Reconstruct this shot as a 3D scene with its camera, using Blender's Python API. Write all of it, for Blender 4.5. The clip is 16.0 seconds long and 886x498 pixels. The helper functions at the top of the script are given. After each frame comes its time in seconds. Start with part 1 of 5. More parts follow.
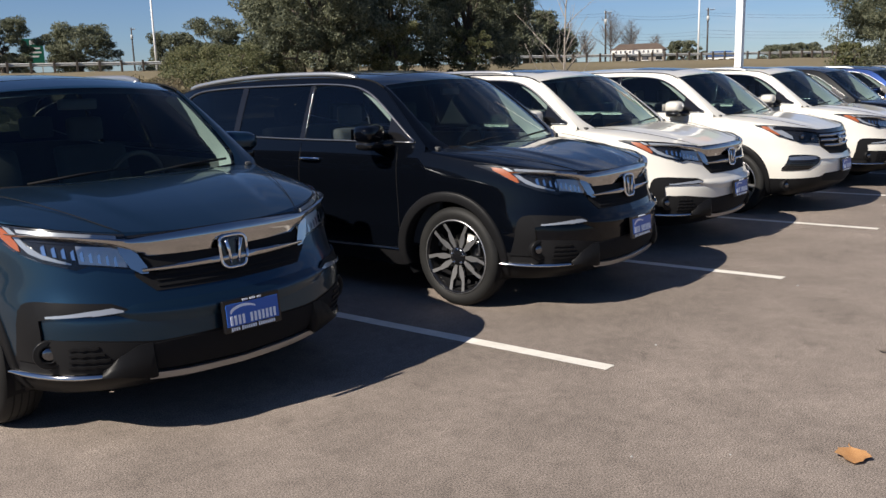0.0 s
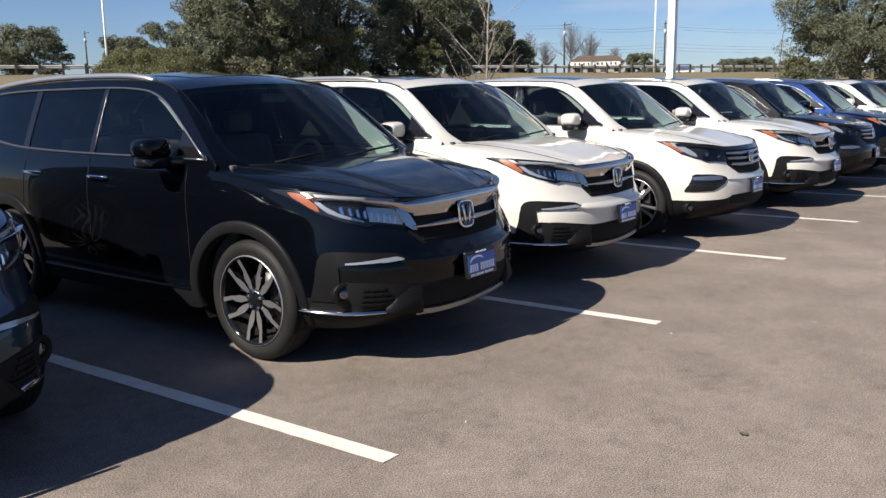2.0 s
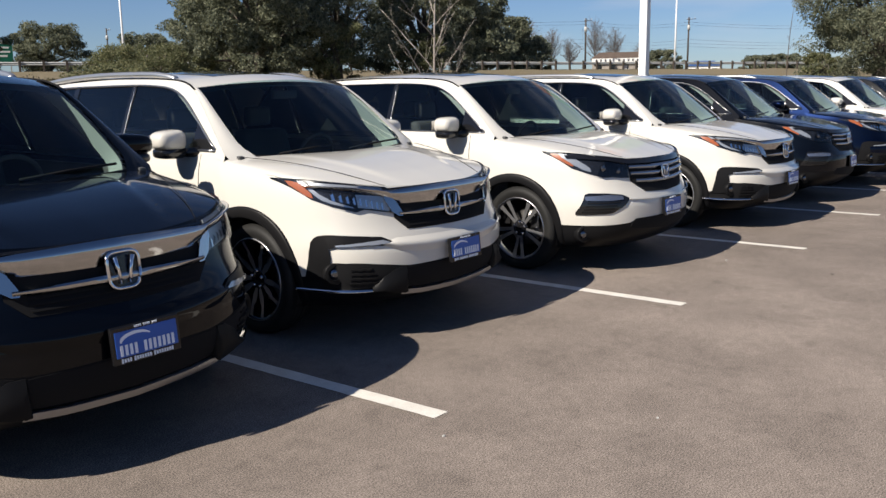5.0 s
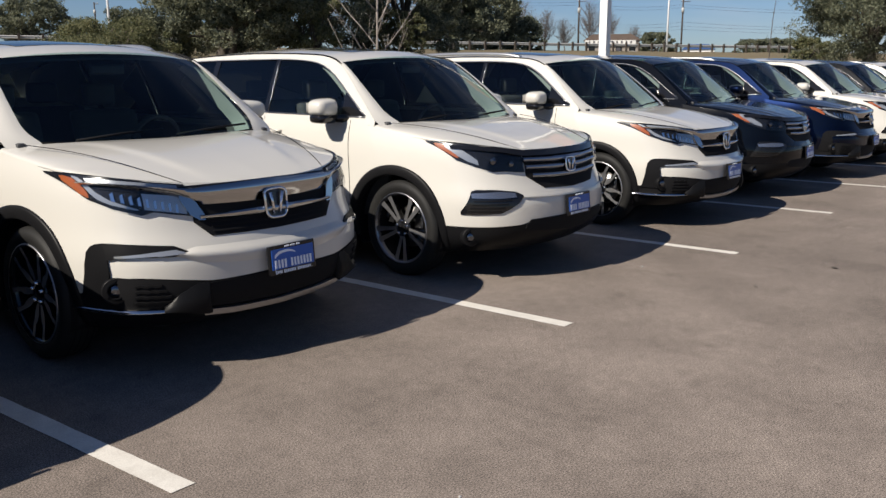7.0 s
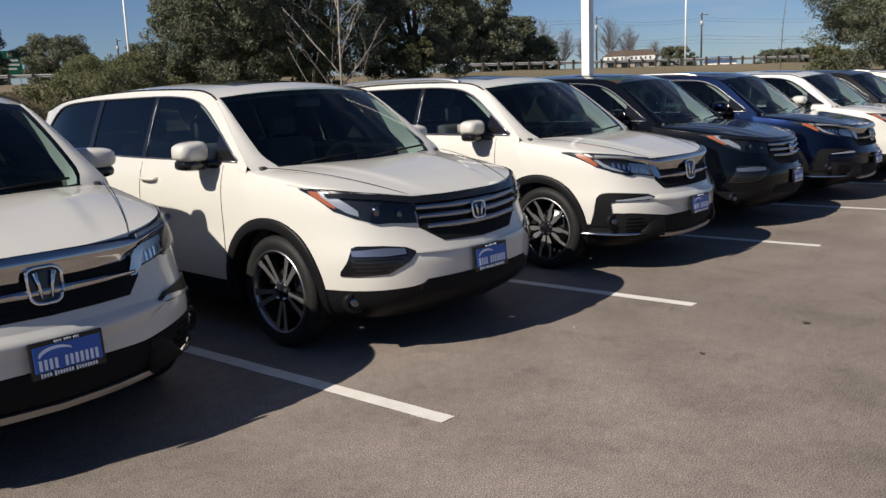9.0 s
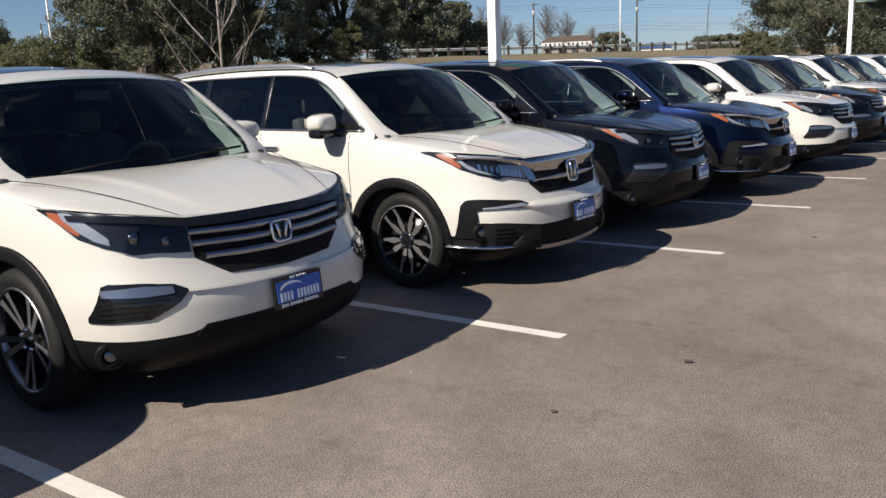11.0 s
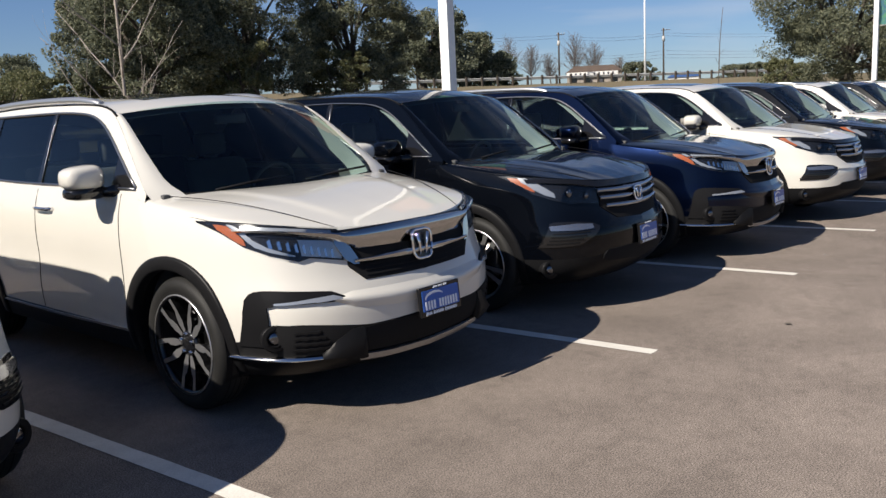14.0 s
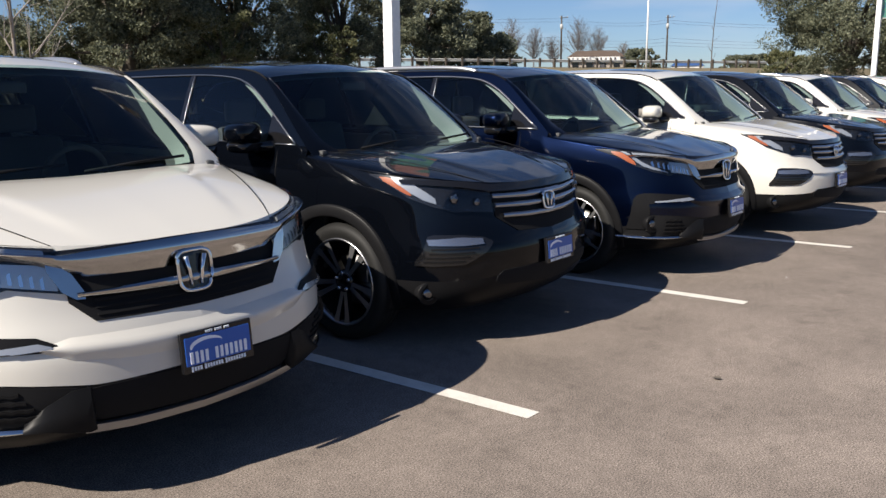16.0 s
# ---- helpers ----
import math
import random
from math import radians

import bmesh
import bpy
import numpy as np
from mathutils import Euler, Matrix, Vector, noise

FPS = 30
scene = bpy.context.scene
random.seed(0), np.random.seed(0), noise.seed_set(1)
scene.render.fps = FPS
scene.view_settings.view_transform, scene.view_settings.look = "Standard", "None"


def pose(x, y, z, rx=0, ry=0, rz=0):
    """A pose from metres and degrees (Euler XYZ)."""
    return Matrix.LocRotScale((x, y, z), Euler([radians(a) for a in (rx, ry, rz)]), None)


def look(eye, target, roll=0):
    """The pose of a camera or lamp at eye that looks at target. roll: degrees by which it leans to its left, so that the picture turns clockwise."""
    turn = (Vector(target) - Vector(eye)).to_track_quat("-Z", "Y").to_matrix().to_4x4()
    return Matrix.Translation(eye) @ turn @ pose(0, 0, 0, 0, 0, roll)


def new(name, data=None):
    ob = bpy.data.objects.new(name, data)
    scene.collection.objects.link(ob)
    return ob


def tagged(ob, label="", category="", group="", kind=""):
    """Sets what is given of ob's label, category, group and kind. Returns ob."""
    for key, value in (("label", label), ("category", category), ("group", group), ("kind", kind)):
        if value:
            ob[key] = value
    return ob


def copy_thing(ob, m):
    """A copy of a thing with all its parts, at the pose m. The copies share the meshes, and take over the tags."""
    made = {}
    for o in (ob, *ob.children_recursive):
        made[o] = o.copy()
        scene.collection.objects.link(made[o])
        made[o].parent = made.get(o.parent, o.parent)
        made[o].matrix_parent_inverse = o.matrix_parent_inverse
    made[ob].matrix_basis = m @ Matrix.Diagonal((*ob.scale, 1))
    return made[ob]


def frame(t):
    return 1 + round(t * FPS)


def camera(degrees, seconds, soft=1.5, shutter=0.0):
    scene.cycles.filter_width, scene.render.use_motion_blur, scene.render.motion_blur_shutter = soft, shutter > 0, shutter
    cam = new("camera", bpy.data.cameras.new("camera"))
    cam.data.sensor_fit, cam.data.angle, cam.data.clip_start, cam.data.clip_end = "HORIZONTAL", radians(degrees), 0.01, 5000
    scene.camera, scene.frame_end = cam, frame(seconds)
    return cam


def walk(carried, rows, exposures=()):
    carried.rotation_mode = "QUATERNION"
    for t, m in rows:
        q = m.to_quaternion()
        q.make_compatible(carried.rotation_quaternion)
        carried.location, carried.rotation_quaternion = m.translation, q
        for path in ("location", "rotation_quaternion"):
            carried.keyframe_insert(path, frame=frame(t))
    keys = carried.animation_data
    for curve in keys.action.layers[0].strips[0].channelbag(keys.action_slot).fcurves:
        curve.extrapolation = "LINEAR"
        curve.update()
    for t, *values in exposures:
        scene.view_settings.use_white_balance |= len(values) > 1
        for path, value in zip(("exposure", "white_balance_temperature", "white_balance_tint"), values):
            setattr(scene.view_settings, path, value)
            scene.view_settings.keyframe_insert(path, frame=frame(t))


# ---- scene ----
cam = camera(56.0, 16.0)
PATH = [
    (0, (-4.058, -2.362, 1.633), (-1.137, 0.260, 0.862), -1.74),
    (0.5, (-3.707, -2.417, 1.605), (-0.681, 0.087, 0.848), -3.58),
    (1, (-3.285, -2.440, 1.616), (-0.193, -0.016, 0.866), -1.88),
    (1.5, (-2.878, -2.355, 1.594), (0.215, 0.053, 0.797), -0.61),
    (2, (-2.540, -2.386, 1.593), (0.504, 0.103, 0.860), -0.94),
    (2.5, (-2.101, -2.438, 1.602), (0.797, 0.226, 0.890), -1.00),
    (3, (-1.722, -2.391, 1.576), (1.187, 0.252, 0.832), -0.98),
    (3.5, (-1.358, -2.394, 1.595), (1.645, 0.145, 0.861), -1.29),
    (3.7, (-1.194, -2.425, 1.579), (1.776, 0.152, 0.842), -1.06),
    (5.8, (0.296, -2.645, 1.598), (3.263, -0.072, 0.834), -0.76),
    (6, (0.421, -2.653, 1.592), (3.394, -0.100, 0.789), -0.40),
    (6.5, (0.786, -2.609, 1.589), (3.799, -0.119, 0.740), -0.31),
    (7, (1.147, -2.671, 1.569), (4.120, -0.129, 0.733), -0.13),
    (7.5, (1.529, -2.720, 1.580), (4.377, -0.053, 0.702), 0.03),
    (8, (1.884, -2.664, 1.570), (4.776, -0.066, 0.632), -0.32),
    (8.5, (2.202, -2.635, 1.600), (5.190, -0.112, 0.760), -2.07),
    (9, (2.577, -2.673, 1.609), (5.479, -0.019, 0.877), -2.27),
    (9.5, (2.906, -2.617, 1.602), (5.764, 0.081, 0.859), -2.02),
    (10, (3.240, -2.533, 1.608), (6.283, -0.068, 0.795), -2.01),
    (10.2, (3.358, -2.526, 1.608), (6.444, -0.115, 0.792), -2.12),
    (12.3, (4.953, -2.459, 1.588), (7.916, 0.129, 0.863), -1.74),
    (12.5, (5.103, -2.447, 1.591), (8.055, 0.158, 0.882), -1.40),
    (13, (5.522, -2.352, 1.573), (8.574, 0.142, 0.891), -1.64),
    (13.5, (5.847, -2.316, 1.583), (8.970, 0.102, 0.950), -2.99),
    (14, (6.262, -2.307, 1.578), (9.260, 0.257, 0.917), -2.74),
    (14.5, (6.657, -2.216, 1.543), (9.590, 0.396, 0.786), -2.63),
    (15, (7.013, -2.172, 1.562), (9.982, 0.407, 0.829), -2.61),
    (15.5, (7.454, -2.180, 1.561), (10.387, 0.444, 0.845), -1.53),
    (16, (7.795, -2.134, 1.555), (10.789, 0.410, 0.801), -0.51),
]
EXPOSURES = [(0, 0.72), (1.5, 0.86), (3.5, 0.93), (6, 0.54), (7, 0.48), (8, 0.50), (9, 0.41), (10, 0.53), (12.5, 0.63), (14.5, 0.73), (16, 0.84)]
walk(cam, [(t, look(eye, target, roll)) for t, eye, target, roll in PATH], EXPOSURES)

# ---- light ----
SUN_TO = Vector((-1.2, 0.2, 1.0)).normalized()
world = bpy.data.worlds.new("sky")
scene.world = world
world.use_nodes = True
wn = world.node_tree.nodes
sky = wn.new("ShaderNodeTexSky")
sky.sky_type = "NISHITA"
sky.sun_disc = False
sky.sun_elevation = math.asin(SUN_TO.z)
sky.sun_rotation = math.atan2(SUN_TO.x, SUN_TO.y)
sky.altitude = 600
sky.air_density, sky.dust_density, sky.ozone_density = 1.0, 0.35, 4.0
# thin high cloud
coord = wn.new("ShaderNodeTexCoord")
mapn = wn.new("ShaderNodeMapping")
mapn.inputs["Scale"].default_value = (2.0, 2.0, 14.0)
cl = wn.new("ShaderNodeTexNoise")
cl.inputs["Scale"].default_value, cl.inputs["Detail"].default_value = 1.6, 6
ramp = wn.new("ShaderNodeValToRGB")
ramp.color_ramp.elements[0].position, ramp.color_ramp.elements[1].position = 0.44, 0.80
ramp.color_ramp.elements[1].color = (0.62, 0.62, 0.62, 1)
mixw = wn.new("ShaderNodeMix")
mixw.data_type = "RGBA"
mixw.inputs[7].default_value = (9.4, 9.8, 10.8, 1)
wl = world.node_tree.links
wl.new(coord.outputs["Generated"], mapn.inputs[0])
wl.new(mapn.outputs[0], cl.inputs[0])
wl.new(cl.outputs[0], ramp.inputs[0])
sep, side, thin_cloud = wn.new("ShaderNodeSeparateXYZ"), wn.new("ShaderNodeMapRange"), wn.new("ShaderNodeMath")
side.inputs[1].default_value, side.inputs[2].default_value = 0.5, 0.85
thin_cloud.operation = "MULTIPLY"
wl.new(coord.outputs["Generated"], sep.inputs[0])
wl.new(sep.outputs[0], side.inputs[0])
wl.new(ramp.outputs[0], thin_cloud.inputs[0])
wl.new(side.outputs[0], thin_cloud.inputs[1])
wl.new(thin_cloud.outputs[0], mixw.inputs[0])
tint = wn.new("ShaderNodeMix")
tint.data_type, tint.blend_type = "RGBA", "MULTIPLY"
tint.inputs[0].default_value = 1
tint.inputs[7].default_value = (0.95, 1.05, 1.28, 1)
wl.new(sky.outputs[0], tint.inputs[6])
wl.new(tint.outputs[2], mixw.inputs[6])
wl.new(mixw.outputs[2], wn["Background"].inputs[0])
wn["Background"].inputs[1].default_value = 0.042
sun_data = bpy.data.lights.new("sun", "SUN")
sun_data.energy, sun_data.angle, sun_data.color = 5.0, radians(0.53), (1.0, 0.92, 0.81)
sun = new("sun", sun_data)
sun.matrix_world = look(SUN_TO * 60, (0, 0, 0))


# ---- materials ----
def material(name, color, rough=0.5, metal=0.0, coat=0.0, coat_rough=0.03, spec=0.5):
    m = bpy.data.materials.new(name)
    m.use_nodes = True
    b = m.node_tree.nodes["Principled BSDF"]
    b.inputs["Base Color"].default_value = (*color, 1)
    b.inputs["Roughness"].default_value = rough
    b.inputs["Metallic"].default_value = metal
    b.inputs["Coat Weight"].default_value = coat
    b.inputs["Coat Roughness"].default_value = coat_rough
    b.inputs["Specular IOR Level"].default_value = spec
    return m


def textured(name, dark, light, scale, rough=0.8, bump=0.3, fine=0.0, island=False, spec=0.3, stretch=(1, 1, 1), dist=0.01):
    """Two scales of noise between two colours, with relief from the fine one."""
    m = material(name, dark, rough, spec=spec)
    n, l = m.node_tree.nodes, m.node_tree.links
    b = n["Principled BSDF"]
    tc, mp = n.new("ShaderNodeTexCoord"), n.new("ShaderNodeMapping")
    mp.inputs["Scale"].default_value = stretch
    l.new(tc.outputs["Object"], mp.inputs[0])
    big, small = n.new("ShaderNodeTexNoise"), n.new("ShaderNodeTexNoise")
    big.inputs["Scale"].default_value, big.inputs["Detail"].default_value = scale, 5
    small.inputs["Scale"].default_value, small.inputs["Detail"].default_value = fine or scale * 18, 4
    for t in (big, small):
        l.new(mp.outputs[0], t.inputs[0])
    add = n.new("ShaderNodeMath")
    add.operation = "ADD"
    l.new(big.outputs[0], add.inputs[0])
    l.new(small.outputs[0], add.inputs[1])
    src = add.outputs[0]
    if island:
        geo, a2 = n.new("ShaderNodeNewGeometry"), n.new("ShaderNodeMath")
        a2.operation = "ADD"
        sub = n.new("ShaderNodeMath")
        sub.operation, sub.inputs[1].default_value = "SUBTRACT", 0.5
        l.new(geo.outputs["Random Per Island"], sub.inputs[0])
        l.new(src, a2.inputs[0])
        l.new(sub.outputs[0], a2.inputs[1])
        src = a2.outputs[0]
    rng = n.new("ShaderNodeMapRange")
    rng.inputs[1].default_value, rng.inputs[2].default_value = 0.62, 1.38
    l.new(src, rng.inputs[0])
    mx = n.new("ShaderNodeMix")
    mx.data_type = "RGBA"
    mx.inputs[6].default_value, mx.inputs[7].default_value = (*dark, 1), (*light, 1)
    l.new(rng.outputs[0], mx.inputs[0])
    l.new(mx.outputs[2], b.inputs["Base Color"])
    if bump:
        bp = n.new("ShaderNodeBump")
        bp.inputs["Strength"].default_value, bp.inputs["Distance"].default_value = bump, dist
        l.new(small.outputs[0], bp.inputs["Height"])
        l.new(bp.outputs[0], b.inputs["Normal"])
    return m


def paint(name, color, metal=0.0, rough=0.35, spec=0.4, coat_ior=1.5):
    """Clear-coated car paint with a faint dusty film in the roughness."""
    m = material(name, color, rough, metal, 1.0, 0.03, spec)
    m.node_tree.nodes["Principled BSDF"].inputs["Coat IOR"].default_value = coat_ior
    n, l = m.node_tree.nodes, m.node_tree.links
    tc, no = n.new("ShaderNodeTexCoord"), n.new("ShaderNodeTexNoise")
    no.inputs["Scale"].default_value, no.inputs["Detail"].default_value = 3.5, 5
    l.new(tc.outputs["Object"], no.inputs[0])
    r = n.new("ShaderNodeMapRange")
    r.inputs[1].default_value, r.inputs[2].default_value = 0.35, 0.75
    r.inputs[3].default_value, r.inputs[4].default_value = 0.012, 0.05
    l.new(no.outputs[0], r.inputs[0])
    l.new(r.outputs[0], n["Principled BSDF"].inputs["Coat Roughness"])
    return m


def glass(name, tint, ior=1.5):
    """Tinted pane: a see-through coloured film under a mirror-like skin."""
    m = bpy.data.materials.new(name)
    m.use_nodes = True
    n, l = m.node_tree.nodes, m.node_tree.links
    n.remove(n["Principled BSDF"])
    tr, gl, mx, fr = (n.new("ShaderNodeBsdf" + k) if k in ("Transparent", "Glossy") else n.new("ShaderNode" + k) for k in ("Transparent", "Glossy", "MixShader", "Fresnel"))
    tr.inputs[0].default_value = (*tint, 1)
    gl.inputs["Roughness"].default_value = 0.015
    fr.inputs[0].default_value = ior
    l.new(fr.outputs[0], mx.inputs[0])
    l.new(tr.outputs[0], mx.inputs[1])
    l.new(gl.outputs[0], mx.inputs[2])
    l.new(mx.outputs[0], n["Material Output"].inputs[0])
    return m


WHITE = paint("pearl white paint", (0.56, 0.54, 0.492), 0.0, 0.4, 0.4, 1.42)
BLACK = paint("black paint", (0.0013, 0.0018, 0.0032), 0.0, 0.25, 0.02, 1.34)
STEEL = paint("steel blue paint", (0.013, 0.036, 0.064), 0.8, 0.33, 0.1, 1.36)
BLUE = paint("deep blue paint", (0.0009, 0.0036, 0.0165), 0.85, 0.30, 0.1, 1.33)
CLAD = textured("grained dark plastic", (0.006, 0.006, 0.0066), (0.011, 0.011, 0.012), 3, 0.40, 0.12, 260, spec=0.10, dist=0.001)
GLOSS = material("gloss black trim", (0.008, 0.008, 0.009), 0.08)
MATT = material("matt black lining", (0.006, 0.006, 0.007), 0.8, spec=0.2)
INSIDE = textured("charcoal cabin trim", (0.05, 0.052, 0.054), (0.085, 0.085, 0.085), 4, 0.75, 0.1, 200, dist=0.001)
CHROME = material("chrome", (0.72, 0.72, 0.73), 0.06, 1.0)
WING_CHROME = material("smoked grille chrome", (0.47, 0.465, 0.46), 0.09, 1.0)
BAR_B = material("dark satin grille bar", (0.30, 0.315, 0.35), 0.18, 1.0)
CLEAR_STRIP = material("bright clear lamp strip", (0.30, 0.31, 0.33), 0.2, 0.85, 0.6)
RAIL = material("brushed silver rail", (0.50, 0.50, 0.50), 0.34, 0.85)
SATIN = material("satin silver", (0.30, 0.30, 0.31), 0.32, 1.0)
ALLOY = material("machined alloy", (0.42, 0.42, 0.43), 0.34, 0.85)
RUBBER = textured("tyre rubber", (0.010, 0.010, 0.010), (0.019, 0.0187, 0.018), 5, 0.6, 0.2, 180, spec=0.2, dist=0.002)
AMBER = material("amber lens", (0.30, 0.078, 0.022), 0.22, 0, 0.6)
REFLECT = material("lamp reflector", (0.50, 0.50, 0.50), 0.28, 0.75)
LAMP_DARK = material("lamp housing", (0.012, 0.013, 0.016), 0.15)
TUBE = material("clear light tube", (0.36, 0.375, 0.39), 0.2, 0.5, 0.6)
PLATE_BLUE = material("blue plate enamel", (0.02, 0.10, 0.42), 0.3)
PLATE_WHITE = material("white plate print", (0.78, 0.82, 0.88), 0.4)
WIND = glass("windscreen glass", (0.56, 0.74, 0.70), 1.5)
LINER = textured("pale grey headlining", (0.22, 0.24, 0.235), (0.29, 0.31, 0.30), 3, 0.9, 0.1, 300, dist=0.001)
DARK_CHROME = material("dark chrome", (0.16, 0.165, 0.18), 0.12, 1.0)
FRONT_GLASS = glass("door glass", (0.50, 0.60, 0.58))
PRIVACY = glass("privacy glass", (0.14, 0.16, 0.17))
LENS = glass("clear lamp lens", (0.94, 0.95, 0.96), 1.2)
DISC = material("brake steel", (0.35, 0.34, 0.33), 0.35, 1.0)


def asphalt():
    """Old lot surface: pale aggregate in dark binder, broad worn patches and soft stains."""
    m = material("worn asphalt", (0.2, 0.17, 0.14), 0.88, spec=0.2)
    n, l = m.node_tree.nodes, m.node_tree.links
    tc = n.new("ShaderNodeTexCoord")
    def noise_tex(scale, detail, lo, hi, a, b, kind="ShaderNodeTexNoise", out=0):
        t, r = n.new(kind), n.new("ShaderNodeMapRange")
        t.inputs["Scale"].default_value = scale
        if kind == "ShaderNodeTexNoise":
            t.inputs["Detail"].default_value = detail
        l.new(tc.outputs["Object"], t.inputs["Vector"])
        l.new(t.outputs[out], r.inputs[0])
        for i, v in enumerate((lo, hi, a, b)):
            r.inputs[i + 1].default_value = v
        return t, r.outputs[0]
    _, broad = noise_tex(0.28, 6, 0.34, 0.66, 0.85, 1.11)
    _, patch = noise_tex(1.7, 8, 0.35, 0.7, 0.85, 1.11)
    _, spots = noise_tex(5.0, 6, 0.56, 0.80, 1.0, 0.74)
    _, speck = noise_tex(14, 7, 0.36, 0.66, 0.92, 1.08)
    grit, fine = noise_tex(135, 5, 0.36, 0.65, 0.50, 1.50)
    _, stone = noise_tex(450, 2, 0.34, 0.66, 0.68, 1.32)
    src = broad
    for k in (patch, spots, speck, fine, stone):
        mu = n.new("ShaderNodeMath")
        mu.operation = "MULTIPLY"
        l.new(src, mu.inputs[0])
        l.new(k, mu.inputs[1])
        src = mu.outputs[0]
    col = n.new("ShaderNodeMix")
    col.data_type, col.blend_type = "RGBA", "MULTIPLY"
    col.inputs[0].default_value = 1
    col.inputs[6].default_value = (0.203, 0.170, 0.146, 1)
    l.new(src, col.inputs[7])
    l.new(col.outputs[2], n["Principled BSDF"].inputs["Base Color"])
    bp = n.new("ShaderNodeBump")
    bp.inputs["Strength"].default_value, bp.inputs["Distance"].default_value = 0.2, 0.003
    l.new(grit.outputs[0], bp.inputs["Height"])
    l.new(bp.outputs[0], n["Principled BSDF"].inputs["Normal"])
    return m


ASPHALT = asphalt()
LINE = textured("white road paint", (0.50, 0.47, 0.42), (0.72, 0.69, 0.63), 7, 0.7, 0.4, 150, dist=0.002)
GRASS = textured("dry winter grass", (0.095, 0.082, 0.046), (0.20, 0.158, 0.095), 0.06, 0.95, 0.5, 3.0, dist=0.1)
ROADBED = textured("highway asphalt", (0.07, 0.068, 0.065), (0.11, 0.105, 0.10), 0.3, 0.9, 0.2, 60)


def foliage(name, dark, light, scale):
    """Leaves that let some light through."""
    m = textured(name, dark, light, scale, 0.65, 0, 4.0, island=True)
    n, l = m.node_tree.nodes, m.node_tree.links
    b = n["Principled BSDF"]
    tr, mx = n.new("ShaderNodeBsdfTranslucent"), n.new("ShaderNodeMixShader")
    mx.inputs[0].default_value = 0.4
    l.new(b.inputs["Base Color"].links[0].from_socket, tr.inputs[0])
    l.new(b.outputs[0], mx.inputs[1])
    l.new(tr.outputs[0], mx.inputs[2])
    l.new(mx.outputs[0], n["Material Output"].inputs[0])
    return m


LEAF = foliage("live oak leaves", (0.068, 0.080, 0.053), (0.225, 0.235, 0.155), 0.35)
LEAF_OLIVE = foliage("olive brush leaves", (0.080, 0.092, 0.040), (0.22, 0.215, 0.115), 0.5)
LEAF_TAN = foliage("dry brush", (0.13, 0.11, 0.06), (0.30, 0.25, 0.16), 0.5)
BARK = textured("grey bark", (0.05, 0.042, 0.035), (0.13, 0.11, 0.09), 1.5, 0.9, 0.6, 14, stretch=(1, 1, 0.3))
BARK_PALE = textured("pale bark", (0.20, 0.175, 0.15), (0.36, 0.32, 0.28), 2.5, 0.9, 0.4, 25, stretch=(1, 1, 0.3))
TWIG = textured("bare winter twigs", (0.10, 0.092, 0.088), (0.18, 0.165, 0.16), 0.3, 0.9, 0, 3)
GALV = textured("galvanised steel", (0.34, 0.34, 0.33), (0.48, 0.48, 0.46), 1.2, 0.45, 0.1, 20)
WOODPOST = textured("weathered timber", (0.035, 0.029, 0.024), (0.08, 0.066, 0.054), 2, 0.9, 0.4, 20, stretch=(1, 1, 0.2))
POST_WHITE = textured("white post enamel", (0.66, 0.66, 0.66), (0.78, 0.78, 0.77), 0.8, 0.4, 0.05, 20)
SIGN_GREEN = material("green sign sheet", (0.01, 0.12, 0.075), 0.35)
BANNER = textured("printed green and blue banner cloth", (0.05, 0.10, 0.34), (0.16, 0.42, 0.16), 5.0, 0.6, 0, 16.0)
BANNER_PINK = material("pink banner cloth", (0.55, 0.28, 0.25), 0.6)
WALL_WHITE = textured("white painted siding", (0.62, 0.61, 0.58), (0.75, 0.74, 0.71), 0.5, 0.7, 0.1, 8)
ROOF_BROWN = textured("brown shingle roof", (0.07, 0.05, 0.04), (0.12, 0.09, 0.07), 0.7, 0.9, 0.3, 12)
ROOF_BLUE = textured("blue metal roof", (0.03, 0.07, 0.18), (0.05, 0.10, 0.23), 0.5, 0.4, 0.1, 10)
STRAW = textured("curled dead leaf", (0.30, 0.14, 0.05), (0.48, 0.26, 0.11), 20, 0.8, 0.3, 200)
DARK_BAR = material("dark sign print", (0.05, 0.05, 0.06), 0.6)


# ---- mesh helpers ----
def part(name, verts, faces, mat, parent=None, label="", smooth=True):
    """One mesh object from points and faces, under a thing or a part."""
    me = bpy.data.meshes.new(name)
    me.from_pydata([tuple(map(float, v)) for v in verts], [], [tuple(map(int, f)) for f in faces])
    me.materials.append(mat)
    if smooth:
        me.polygons.foreach_set("use_smooth", np.ones(len(me.polygons), bool))
    ob = new(name, me)
    if parent is not None:
        ob.parent = parent
    if label:
        tagged(ob, label)
    return ob


def crisp(ob, angle=35):
    """Flat shading across edges sharper than the angle."""
    bm = bmesh.new()
    bm.from_mesh(ob.data)
    bmesh.ops.remove_doubles(bm, verts=bm.verts, dist=1e-5)
    bmesh.ops.recalc_face_normals(bm, faces=bm.faces)
    for e in bm.edges:
        if len(e.link_faces) == 2 and e.calc_face_angle(0) > radians(angle):
            e.smooth = False
    bm.to_mesh(ob.data)
    bm.free()
    return ob


